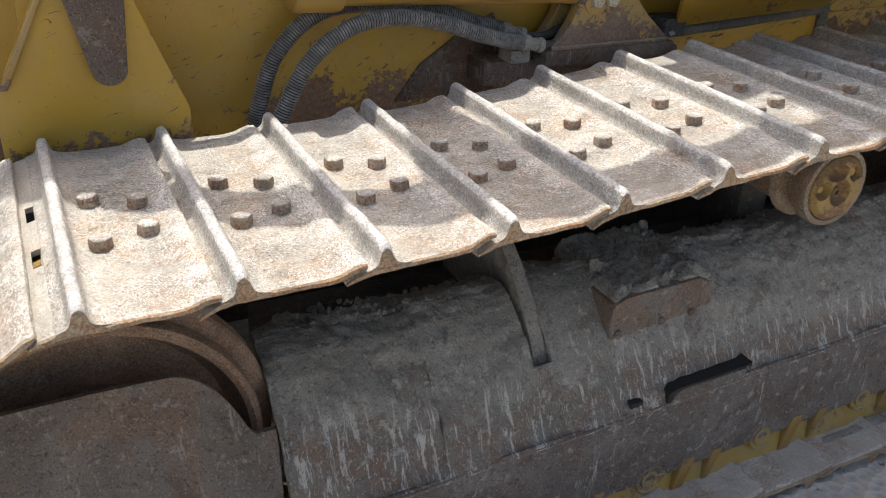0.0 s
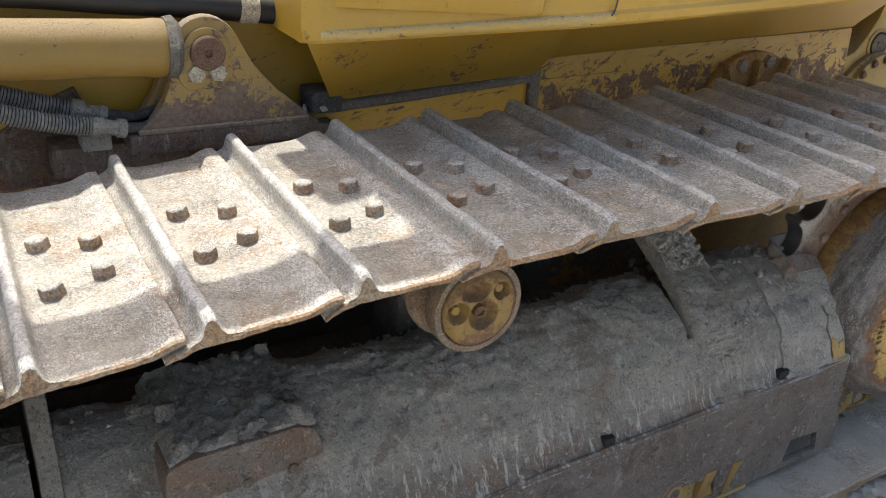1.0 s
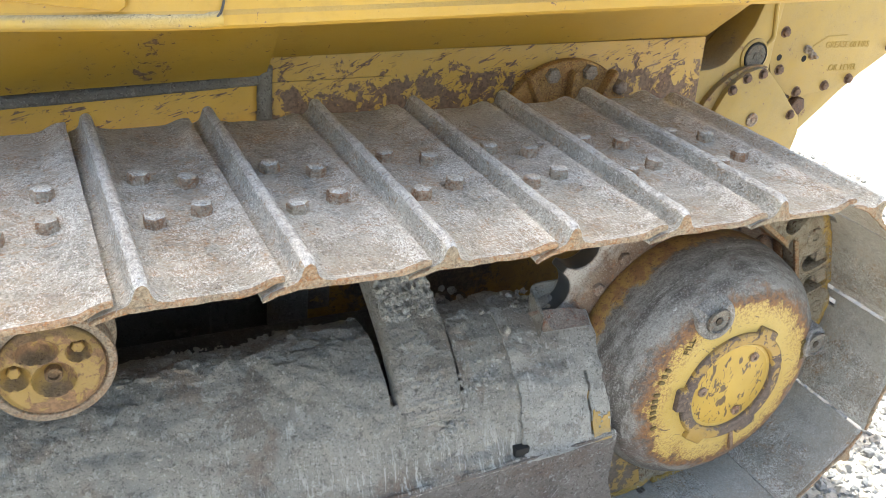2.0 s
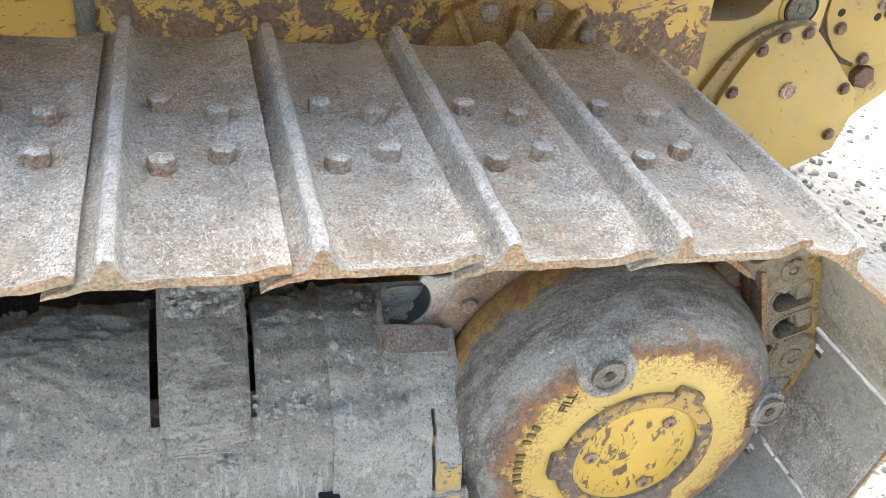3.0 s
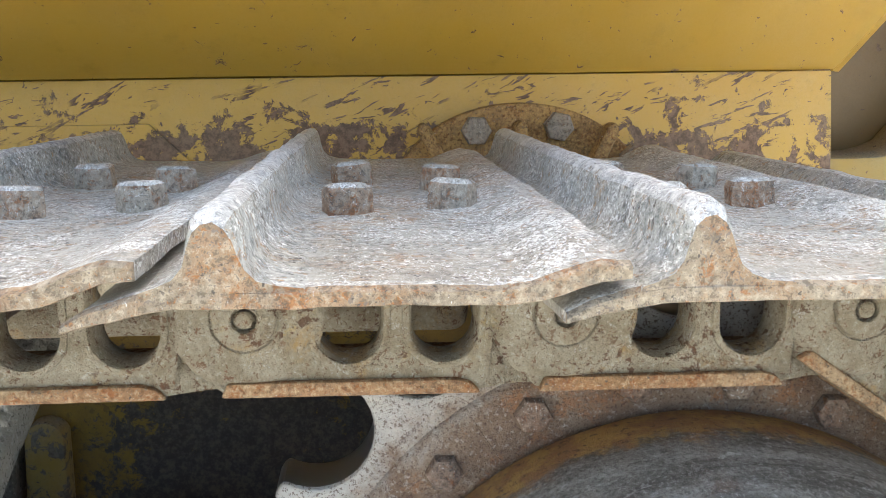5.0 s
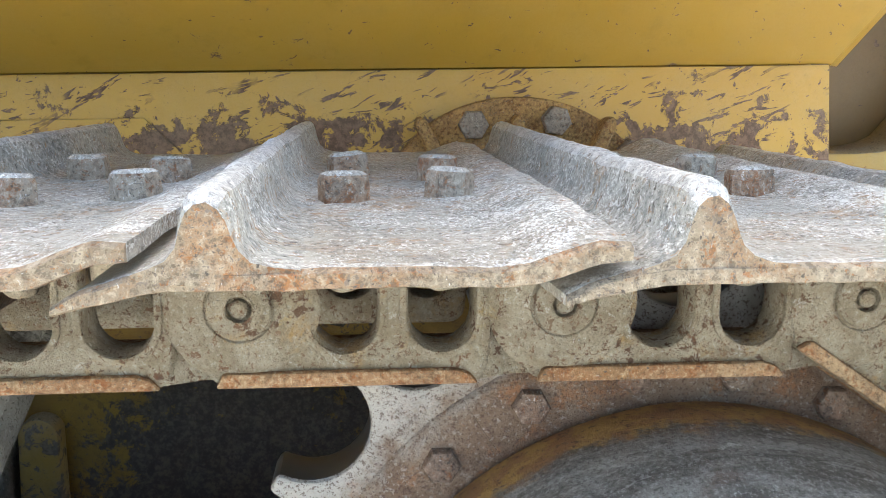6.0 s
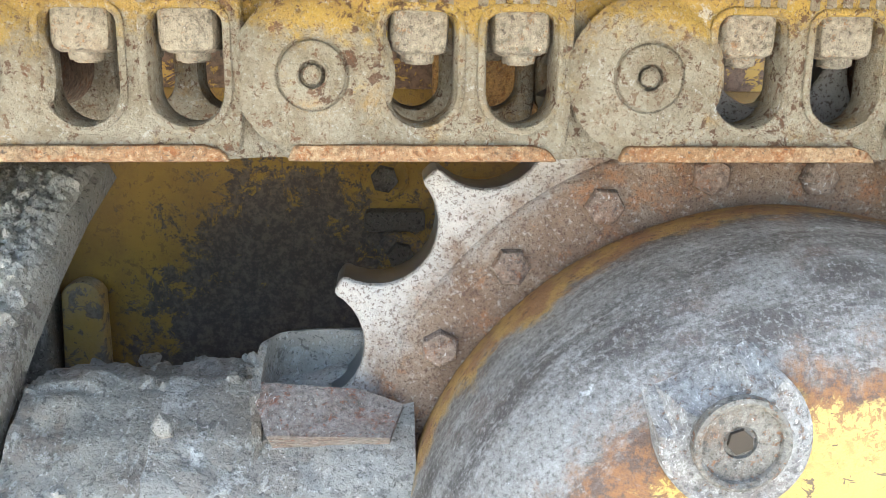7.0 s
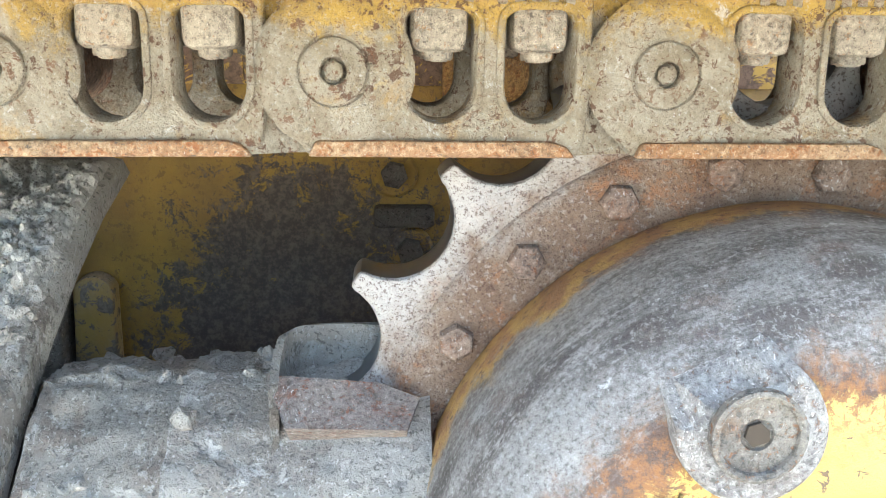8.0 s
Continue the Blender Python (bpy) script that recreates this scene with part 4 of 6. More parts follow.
    # a long cast number that cannot be read, as bars along an arc
    mark = None
    for n in range(11):
        a = 158 + n * 4.4
        if n in (3, 9):
            continue
        place = pose(0.183 * math.cos(radians(a)), 0, 0.183 * math.sin(radians(a)), 0, 90 - a, 0)
        if mark:
            again(mark, place)
        else:
            mark = part("casting_mark", block(-0.0035, 0.0035, 0.0835, 0.0885, -0.0065, 0.0065, 0.001), letter_dark, drive, "raised casting mark along the rim", at=place)
    part("level_bar", slab([(0.13, -0.004), (0.185, -0.004), (0.185, 0.004), (0.13, 0.004)], 0.077, 0.09), seg_rust, drive, at=pose(0, 0, 0, 0, 72, 0))


def cover_paint():
    m = Mat("cover_paint")
    paint = m.mix(m.step(m.noise(9), 0.3, 0.7), (0.56, 0.365, 0.07), (0.49, 0.31, 0.05))
    scratch = m.step(m.noise(34, 4, 0.6, 1.0, m.stretch(2.0, 1, 1.0)), 0.575, 0.6)
    return m.done(m.mix(scratch, paint, (0.14, 0.09, 0.045)), 0.45, 0.0, m.bump(scratch, 0.3, -0.001))


hub_cover_mat = cover_paint()
sprocket_mat_flat = crusted_steel("segment_bolt_rust", (0.31, 0.235, 0.18), (0.23, 0.16, 0.12), (0.30, 0.14, 0.065), 0.46, 0.64, pits=0.02)
boss_grey = crusted_steel("boss_grey", (0.40, 0.385, 0.355), (0.27, 0.25, 0.23), (0.25, 0.14, 0.07), 0.55, 0.62)
socket_brown = Mat("socket_brown").done((0.06, 0.045, 0.03), 0.9)
collar_mat = painted("collar_grime", (0.42, 0.26, 0.06), 0.17, (0.085, 0.062, 0.05), 0.18, (0.30, 0.24, 0.17))
plug_steel = crusted_steel("plug_steel", (0.27, 0.25, 0.21), (0.2, 0.18, 0.15), (0.28, 0.13, 0.05), 0.5, 0.66)
make_sprocket()
make_final_drive()


# ---- front idler and carrier roller ----
idler = thing("front_idler", "big rusty front idler wheel with a raised middle rim", "idler wheel", at=pose(IDLER_X, 0, 0.472))
part("tread", turned([(0.0, 0.30), (0.16, 0.30), (0.225, 0.292), (0.246, 0.272), (0.252, 0.246), (0.262, 0.240), (0.272, 0.244), (0.274, 0.25), (0.273, 0.276), (0.268, 0.281), (0.296, 0.286), (0.301, 0.292),
                      (0.301, 0.322), (0.296, 0.328), (0.268, 0.333), (0.273, 0.338), (0.273, 0.375), (0.24, 0.36), (0.0, 0.355)], 96), seg_rust, idler)
part("web", turned([(0.0, 0.23), (0.09, 0.23), (0.10, 0.24), (0.13, 0.298), (0.0, 0.31)], 48), rusty_plate, idler)


def make_roller():
    roller = thing("carrier_roller", "small flanged carrier roller with dusty yellow cast face", "carrier roller", at=pose(-0.918, 0, 0.765))
    part("rim", turned([(0.073, 0.238), (0.073, 0.199), (0.077, 0.193), (0.087, 0.194), (0.089, 0.2), (0.0885, 0.226), (0.085, 0.232), (0.066, 0.236), (0.066, 0.262), (0.094, 0.268),
                        (0.097, 0.274), (0.097, 0.286), (0.08, 0.292), (0.08, 0.40), (0.0, 0.40), (0.0, 0.238)], 64), roller_rim, roller, "worn grey-tan rolling rim and flange")
    part("face", turned([(0.0, 0.2095), (0.074, 0.2095), (0.074, 0.235), (0.0, 0.235)], 48), roller_paint, roller)
    # a proud cast disc, hollowed by bowl-shaped pockets with raised lips round a centre bowl
    bowls = [(0.002, -0.008, 0.029, 0.029), (-0.0475, 0.004, 0.0205, 0.0205), (0.037, 0.032, 0.017, 0.017), (-0.016, 0.040, 0.029, 0.019)]

    def face_depth(u, v):
        depth = 0.182 + 0.010 * max(0.0, math.hypot(u, v) / 0.0725 - 0.86) / 0.14
        for cu, cv, a, b in bowls:
            away = math.hypot((u - cu) / a, (v - cv) / b)
            if away < 1.12:
                depth += 0.021 * max(0.0, 1 - away ** 4) - 0.0022 * max(0.0, 1 - abs(away - 1.0) / 0.12)
        return depth

    bm, rings, sides = bmesh.new(), 34, 84
    hub = bm.verts.new((0, face_depth(0, 0), 0))
    last = None
    for n in range(1, rings + 2):
        size = 0.0725 * min(n, rings) / rings
        spokes = [(size * math.cos(2 * math.pi * k / sides), size * math.sin(2 * math.pi * k / sides)) for k in range(sides)]
        ring = [bm.verts.new((u, face_depth(u, v) if n <= rings else 0.210, v)) for u, v in spokes]
        for k in range(sides):
            q = (k + 1) % sides
            bm.faces.new((hub, ring[k], ring[q]) if last is None else (last[k], ring[k], ring[q], last[q]))
        last = ring
    bm.faces.new(last)
    bmesh.ops.recalc_face_normals(bm, faces=bm.faces)
    disc = part("cast_disc", bm, roller_grime, roller, "rust-stained cast disc with bowl-shaped pockets", angle=50)
    for cu, cv, a, b in bowls[1:3]:
        part("bolt", turned([(0.0095, 0.206), (0.0095, 0.193), (0.0075, 0.1915), (0.0, 0.1915)], 6), roller_paint, disc, "yellow bolt head deep in a pocket", at=pose(cu, 0, cv))
    part("plug", turned([(0.0120, 0.206), (0.0120, 0.191), (0.0105, 0.1895), (0.008, 0.1905), (0.0075, 0.196), (0.0, 0.196)], 24), boss_brown, disc, "worn pipe plug", at=pose(0.002, 0, -0.008))


boss_brown = crusted_steel("boss_brown", (0.28, 0.19, 0.11), (0.2, 0.13, 0.075), (0.26, 0.13, 0.05), 0.5, 0.72)
roller_grime = painted("roller_grime", (0.33, 0.215, 0.06), 0.16, (0.15, 0.085, 0.045), 0.35, (0.27, 0.20, 0.125))
roller_rim = crusted_steel("roller_rim", (0.35, 0.29, 0.22), (0.25, 0.20, 0.15), (0.33, 0.18, 0.08), 0.48, 0.68)
make_roller()
post = thing("roller_post", "muddy support post of the carrier roller", "support post")
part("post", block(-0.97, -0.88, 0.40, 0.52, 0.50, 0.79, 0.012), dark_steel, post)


# ---- track frame: mud-caked guard over the rollers ----
TILT_X = 0.033          # the frame climbs towards the sprocket
COVER = [(0.42, 0.600), (0.385, 0.628), (0.345, 0.642), (0.315, 0.645), (0.297, 0.641), (0.262, 0.627), (0.228, 0.602), (0.198, 0.568), (0.174, 0.525), (0.157, 0.480), (0.144, 0.437), (0.137, 0.415)]


def frame_point(x, s, lift=0.0):
    """A place on the guard: x along the machine, s from 0 at the inner top to 1 at the lower lip."""
    k = s * (len(COVER) - 1)
    y = float(np.interp(k, range(len(COVER)), [p[0] for p in COVER]))
    z = float(np.interp(k, range(len(COVER)), [p[1] for p in COVER]))
    k2 = min(len(COVER) - 1.001, max(0.0, k))
    a, b = COVER[int(k2)], COVER[int(k2) + 1]
    out = Vector((0, -(a[1] - b[1]), (a[0] - b[0]))).normalized()
    low = min(1.0, max(0.0, (k - 6.5) / 4.5))
    y = (1 - low) * (y + 0.022 * (-0.4 - x)) + low * (y - 0.027)
    z = (1 - low) * (z + TILT_X * (x + 0.4)) + low * (z + 0.020 + 0.0575 * (x + 0.4))
    return Vector((x, y, z)) + out * lift


def caked_lift(x, s):
    lumps = max(0.0, rough(x, s * 0.5, 3.1, 0.05)) ** 2 * 0.016 * max(0.2, 1 - abs(s - 0.14) / 0.35)
    cake = min(0.007, 0.03 * max(0.0, rough(x, s * 0.5, 9.4, 0.16) - 0.12)) * (1 + 0.5 * rough(x, s * 0.5, 0.7, 0.02))
    patch = max(0.15, min(1.0, 0.55 + 1.1 * rough(x, s * 0.5, 7.7, 0.14)))
    crust = patch * (0.0045 * rough(x, s * 0.45, 1.7, 0.03) + 0.0030 * rough(x, s * 0.45, 4.4, 0.013)) + 0.004 * rough(x, s * 0.45, 5.7, 0.25) + cake
    return lumps + crust


def cover_part(name, x0, x1, skip, parent, lift=0.0, top=None, step=0.0055, mud=frame_mud):
    xs = sorted(set(spread(x0, x1, max(4, round((x1 - x0) / step))) + [c for c in CUTS if x0 < c < x1]))
    ss = spread(0, 1, 96)
    low = lambda x, s: (1 - s) * (top(x) if top else 0.0) + s
    end = lambda x, s: x + (0.004 * rough(s * 3, 4.0, x1, 0.3) if x in (x0, x1) else 0)
    bm = shell(xs, ss, lambda x, s: frame_point(end(x, s), low(x, s), lift + caked_lift(x, low(x, s))), lambda x, s: frame_point(x, low(x, s), lift - 0.014), skip)
    return part(name, bm, mud, parent, angle=60)


CUTS = (-1.646, -1.636, -1.604, -0.390, -0.378, -0.256, -0.247)
roller_frame_paint = painted("roller_frame_paint", (0.38, 0.255, 0.06), 0.08, (0.14, 0.09, 0.05), 0.4, (0.36, 0.31, 0.22))
web_brown = painted("web_brown", (0.30, 0.18, 0.045), 0.06, (0.12, 0.075, 0.045), 0.3, (0.24, 0.19, 0.13))
skirt_remnant = painted("skirt_remnant", (0.42, 0.26, 0.05), 0.12, (0.14, 0.09, 0.06), 0.3)
red_rust = crusted_steel("red_rust", (0.36, 0.31, 0.27), (0.27, 0.23, 0.20), (0.34, 0.12, 0.06), 0.5, 0.64)
track_frame = thing("roller_guard", "dark grey roller-frame guard caked with dried mud", "roller guard")
cover_part("guard_cover", -2.150, -1.856, lambda x, s: s < 0.14 + 0.06 * math.sin(31 * x), track_frame)
cover_part("guard_cover", -1.8575, -0.138, lambda x, s: (-1.646 < x < -1.604 and s < 0.70) or (-0.390 < x < -0.247 and s < 0.64) or (s < 0.10 + 0.05 * math.sin(17 * x)), track_frame, 0.003)
cover_part("guard_cover", -0.143, 0.046, lambda x, s: (x > -0.052 and s < 0.22) or (0.0 < x < 0.006 and 0.66 < s < 0.93), track_frame, 0.0075, mud=pale_mud)


cover_part("paint_remnant", 0.008, 0.0455, lambda x, s: s < 0.84 + 0.10 * rough(x, s, 1.2, 0.02), track_frame, 0.0090, mud=skirt_remnant)


def idler_guard_point(x, s, lift):
    """The guard before the idler: its top edge is cut in an arc that drops towards the frame."""
    top = 0.650 - 0.02 * max(0.0, -2.45 - x) - 0.135 * min(1.0, max(0.0, (x + 2.335) / 0.135)) ** 2.4
    z = top + (0.33 - top) * s
    y = float(np.interp(z, [0.33, 0.42, 0.52, 0.60, 0.65], [0.150, 0.163, 0.182, 0.197, 0.204]))
    return Vector((x, y - lift, z + 0.3 * lift))


bm = shell(spread(-2.72, -2.160, 50), spread(0, 1, 34), lambda x, s: idler_guard_point(x, s, 0.002 + 0.6 * caked_lift(x, s)), lambda x, s: idler_guard_point(x, s, -0.014))
part("idler_guard", bm, box_mud, track_frame, angle=60)


def band_z(x, z):
    return z + 0.020 + 0.0575 * (x + 0.4)


holes = []
for x in (-0.42, -0.09):
    holes.append([(x, band_z(x, 0.176)), (x + 0.115, band_z(x, 0.178)), (x + 0.105, band_z(x, 0.232)), (x + 0.012, band_z(x, 0.236))])
small = []
for cx, w in ((-1.452, 0.03), (-0.650, 0.028), (-0.165, 0.03)):
    small.append([(cx, band_z(cx, 0.398)), (cx + w, band_z(cx, 0.399)), (cx + w, band_z(cx, 0.414)), (cx + 0.008, band_z(cx, 0.415))])
outline = [(-2.72, band_z(-2.72, 0.226)), (-0.56, band_z(-0.56, 0.220)), (-0.53, band_z(-0.53, 0.155)), (0.075, band_z(0.075, 0.155)), (0.085, band_z(0.085, 0.24)), (0.062, band_z(0.062, 0.30)), (0.058, band_z(0.058, 0.424)), (-2.72, band_z(-2.72, 0.424))]
side_guard = slab(outline, 0.102, 0.118, holes, bevel=0.002)
part("side_guard", side_guard, band_mud, track_frame, "brown-grey lower guard plate with roller openings")
lip_line = [Vector((x, 0.109, band_z(x, 0.419 + 0.003 * rough(x, 0, 0, 0.2)))) for x in spread(-2.7, 0.055, 90)]
part("lip", tube(lip_line, 0.0075, 8), frame_mud, track_frame, "pale rounded lip along the guard")
for cx, w in ((-1.452, 0.03), (-0.650, 0.028), (-0.165, 0.03)):
    part("drain_hole", block(cx, cx + w, 0.1125, 0.15, band_z(cx, 0.427), band_z(cx, 0.445), 0.002), shadow_gap, track_frame, "small dark block in place of a shaded drain hole")
slot = slab([(x, band_z(x, z)) for x, z in ((-1.355, 0.426), (-1.165, 0.423), (-1.160, 0.447), (-1.320, 0.450), (-1.345, 0.444))], 0.1010, 0.15, bevel=0.0015)
part("slot_plate", slot, band_mud, track_frame, "rusty slot cover set in the guard")
gap = [(x, band_z(x, z)) for x, z in ((-1.368, 0.424), (-1.366, 0.448), (-1.345, 0.4555), (-1.165, 0.4545), (-1.150, 0.459), (-1.150, 0.448), (-1.160, 0.452), (-1.320, 0.4515), (-1.352, 0.4455), (-1.358, 0.424))]
part("slot_gap", slab(gap, 0.1020, 0.15), shadow_gap, track_frame)
part("inner_beam", slab([(-2.7, 0.09), (0.02, 0.20), (0.02, 0.40), (-2.7, 0.30)], 0.215, 0.235), roller_frame_paint, track_frame, "yellow inner beam behind the rollers")
part("toe_strip", slab([(-2.7, band_z(-2.7, 0.142)), (-0.50, band_z(-0.5, 0.142)), (-0.50, band_z(-0.5, 0.156)), (-2.7, band_z(-2.7, 0.156))], 0.070, 0.092, bevel=0.002), strap_mud, track_frame, "pale strip along the foot of the guard")
foot_plate = shell(spread(-2.7, -0.20, 60), spread(0, 1, 6), lambda x, s: (x, 0.100 + 0.022 * s, band_z(x, 0.150 + 0.085 * s)), lambda x, s: (x, 0.115 + 0.022 * s, band_z(x, 0.146 + 0.085 * s)))
part("foot_plate", foot_plate, roller_frame_paint, track_frame, "slanting yellow foot plate")
roller_x, roller_first = -2.32, None
while roller_x < -0.3:
    place = pose(roller_x, 0, band_z(roller_x, 0.224))
    if roller_first:
        copy_thing(roller_first, place)
    else:
        roller_first = thing("track_roller", "dusty yellow track roller end under the guard", "track roller", "rollers under the guard", at=place)
        part("roller_end", turned([(0.0, 0.107), (0.012, 0.106), (0.014, 0.102), (0.022, 0.101), (0.024, 0.105), (0.031, 0.105), (0.034, 0.101), (0.0375, 0.104), (0.0385, 0.235), (0.0, 0.235)], 32), roller_frame_paint, roller_first)
        for bent in ([(0.060, -0.060), (0.092, -0.060), (0.118, 0.03), (0.084, 0.03)], [(0.148, -0.052), (0.162, -0.052), (0.196, 0.03), (0.166, 0.03)]):
            part("roller_web", slab(bent, 0.098, 0.14, bevel=0.004), web_brown, roller_first, "brown slanting web between rollers")
    roller_x += 0.315
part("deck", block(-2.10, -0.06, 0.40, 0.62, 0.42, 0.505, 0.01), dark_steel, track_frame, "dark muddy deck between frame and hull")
# end of the frame by the final drive
cut = arc(HUB_X, HUB_Z, 0.272, 186, 246, 16)
casting = [(0.0, 0.552)] + cut + [(0.20, 0.255), (0.06, 0.245), (0.0, 0.30)]
part("end_casting", slab(casting, 0.150, 0.20, bevel=0.003), tired_paint, track_frame, "chipped yellow end casting round the hub")
hook = smooth_line([(-0.066, 0.235, 0), (-0.066, 0.27, 0), (-0.060, 0.30, 0), (-0.040, 0.315, 0), (0.012, 0.318, 0)], 5)
bm = shell(list(range(len(hook))), spread(0.625, 0.699, 8), lambda u, v: (hook[u].x - 0.003, hook[u].y - 0.002, v - (0.002 * rough(u * 0.2, v, 0, 0.5)) - 0.020 * max(0, 1 - u / 7)), lambda u, v: (hook[u].x + 0.003, hook[u].y + 0.004, v - 0.020 * max(0, 1 - u / 7)))
part("curled_lip", bm, strap_mud, track_frame, "curled steel lip")
edge = [(-0.072, 0.683, 0.250), (0.008, 0.676, 0.250), (0.038, 0.666, 0.245), (0.028, 0.655, 0.213), (-0.056, 0.658, 0.213)]
bm = bmesh.new()
front = [bm.verts.new((x, y, z)) for x, z, y in edge]
rear_side = [bm.verts.new((x, y + 0.045, z - 0.035)) for x, z, y in edge]
bm.faces.new(front)
bm.faces.new(rear_side)
for n in range(5):
    bm.faces.new((front[n], front[(n + 1) % 5], rear_side[(n + 1) % 5], rear_side[n]))
part("worn_edge", bm, red_rust, track_frame, "rust-red worn edge by the sprocket")


# thick strap over the guard, and the thin rib further forward
def strap_place(s):
    line = [(0.160, 0.540), (0.163, 0.556), (0.176, 0.585), (0.205, 0.622), (0.250, 0.660), (0.31, 0.697), (0.38, 0.735), (0.46, 0.77), (0.56, 0.80)]
    k = s * (len(line) - 1)
    return float(np.interp(k, range(len(line)), [p[0] for p in line])), float(np.interp(k, range(len(line)), [p[1] for p in line]))


def strap_top(x, s):
    y, z = strap_place(s)
    mid = abs(x + 0.317) / 0.061
    drop = 0.010 * max(0, mid - 0.82) / 0.18
    crust = 0.0022 * rough(x, s, 0.5, 0.03) + 0.0008 * rough(x, s, 1.5, 0.01)
    return Vector((x, y + drop - crust * 0.7, z - drop * 0.5 + crust))


strap = thing("frame_strap", "thick grey steel strap crusted with mud over the guard", "frame strap")
bm = shell(spread(-0.378, -0.256, 36), spread(0, 1, 150), strap_top, lambda x, s: Vector((x, strap_place(s)[0] + 0.034, strap_place(s)[1] - 0.022)))
part("strap_plate", bm, strap_mud, strap, angle=60)


def crust_top(x, s):
    edge = min(1.0, (s - 0.55) * 5, (x + 0.374) / 0.012, (-0.260 - x) / 0.012)
    lump = 0.004 + 0.006 * rough(x, s * 0.6, 2.5, 0.06) + 0.005 * (1 - 2 * abs(rough(x, s * 0.6, 3.5, 0.022))) + 0.003 * rough(x, s * 0.6, 6.5, 0.006)
    return strap_top(x, s) + Vector((0, -0.6, 1.0)) * (max(0.0, edge) * max(0.0, lump) - 0.001)


bm = shell(spread(-0.372, -0.262, 60), spread(0.34, 0.98, 240), crust_top, lambda x, s: strap_top(x, s) - Vector((0, -0.003, 0.005)))
part("mud_crust", bm, crust_mud, strap, "lumpy pale crust of dried mud", angle=45)
loose = random.Random(4)
spots = []
for _ in range(260):
    x, s = loose.uniform(-0.37, -0.264), loose.uniform(0.58, 0.97)
    p = crust_top(x, s)
    spots.append((p.x, p.y, p.z, loose.choice((0.002, 0.003, 0.003, 0.004, 0.006, 0.008))))
stones("loose_mud", spots, crust_mud, strap, "pale crumbs of mud", seed=6)
rib = thing("frame_rib", "thin upright steel rib joining guard and hull", "frame rib")
side = [(0.200, 0.482), (0.222, 0.53), (0.262, 0.585), (0.33, 0.655), (0.42, 0.72), (0.62, 0.74), (0.62, 0.45), (0.30, 0.47)]
part("rib", slab(side, -1.636, -1.605, axis="x", bevel=0.003), strap_mud, rib)

# box on the guard, heaped with rubble
box = thing("guard_box", "rust-streaked steel box on the guard, heaped with rubble", "steel box", at=pose(-1.335, 0.31, 0.56, 0, -2, 1))
part("box_body", slab([(-0.132, -0.108), (0.13, -0.112), (0.13, -0.005), (0.118, 0.030), (0.09, 0.046), (-0.10, 0.046), (-0.128, 0.034), (-0.135, 0.0)], -0.112, 0.12, bevel=0.005), box_mud, box)
for bx in (-0.115, -0.005, 0.075):
    part("bolt", turned([(0.009, 0.0), (0.009, -0.004), (0.006, -0.007), (0.0, -0.007)], 14), box_mud, box, at=pose(bx, -0.113, -0.032))
heap = random.Random(11)
top = shell(spread(-0.122, 0.12, 48), spread(-0.104, 0.12, 44),
            lambda u, v: (u, v, 0.058 + 0.012 * rough(u, v, 2, 0.05) + 0.035 * max(0, v + 0.02) * 2 + 0.007 * rough(u, v, 8, 0.015) + 0.003 * rough(u, v, 5, 0.006) - 0.012 * max(0.0, max(abs(u) - 0.10, -v - 0.085) / 0.02)), lambda u, v: (u, v, 0.036))
part("dirt", top, clod_mat, box, "grey crumbled dirt", angle=60)
spots = []
for _ in range(300):
    u, v = heap.uniform(-0.11, 0.11), heap.uniform(-0.085, 0.115)
    spots.append((u, v, 0.050 + 0.07 * max(0, v + 0.02) + heap.uniform(0, 0.006), heap.choice((0.003, 0.003, 0.004, 0.005, 0.006, 0.009))))
spots += [(-0.10, 0.0, 0.066, 0.017), (0.10, 0.10, 0.07, 0.013), (0.05, 0.10, 0.068, 0.012), (0.075, 0.09, 0.066, 0.010)]
stones("rubble", spots, clod_mat, box, "loose grey rubble")

# crumbs of dried mud along the top of the guard
crumbs = random.Random(21)
spots = []
for _ in range(700):
    x = crumbs.uniform(-2.1, 0.03)
    s = abs(crumbs.gauss(0.13, 0.12)) + 0.04
    if s < 0.75 and not -0.39 < x < -0.24 and not -1.65 < x < -1.60 and not (x > -0.05 and s < 0.24):
        p = frame_point(x, s, 0.001 + caked_lift(x, s))
        spots.append((p.x, p.y, p.z, crumbs.choice((0.002, 0.0025, 0.003, 0.004, 0.005, 0.007))))
stones("mud_crumbs", spots, clod_mat, label="crumbs of dried grey mud on the guard", category="mud")
spots = [(-0.07 + crumbs.uniform(-0.03, 0.03), 0.33 + crumbs.uniform(-0.03, 0.03), 0.662, crumbs.uniform(0.004, 0.009)) for _ in range(12)]
spots += [(-0.20 + crumbs.uniform(-0.09, 0.07), 0.42 + crumbs.uniform(-0.06, 0.1), 0.595 + crumbs.uniform(-0.03, 0.02), crumbs.uniform(0.005, 0.012)) for _ in range(60)]
for _ in range(80):
    x, g = crumbs.uniform(-0.248, -0.165), crumbs.gauss(0.61, 0.03)
    p = frame_point(x, g, 0.001 + caked_lift(x, g))
    spots.append((p.x, p.y, p.z, crumbs.choice((0.003, 0.004, 0.005, 0.006, 0.007))))
for _ in range(26):
    x, g = crumbs.gauss(-0.285, 0.018), crumbs.gauss(0.745, 0.03)
    p = frame_point(x, g, 0.004 + caked_lift(x, g))
    spots.append((p.x, p.y, p.z, crumbs.choice((0.003, 0.004, 0.005, 0.007))))
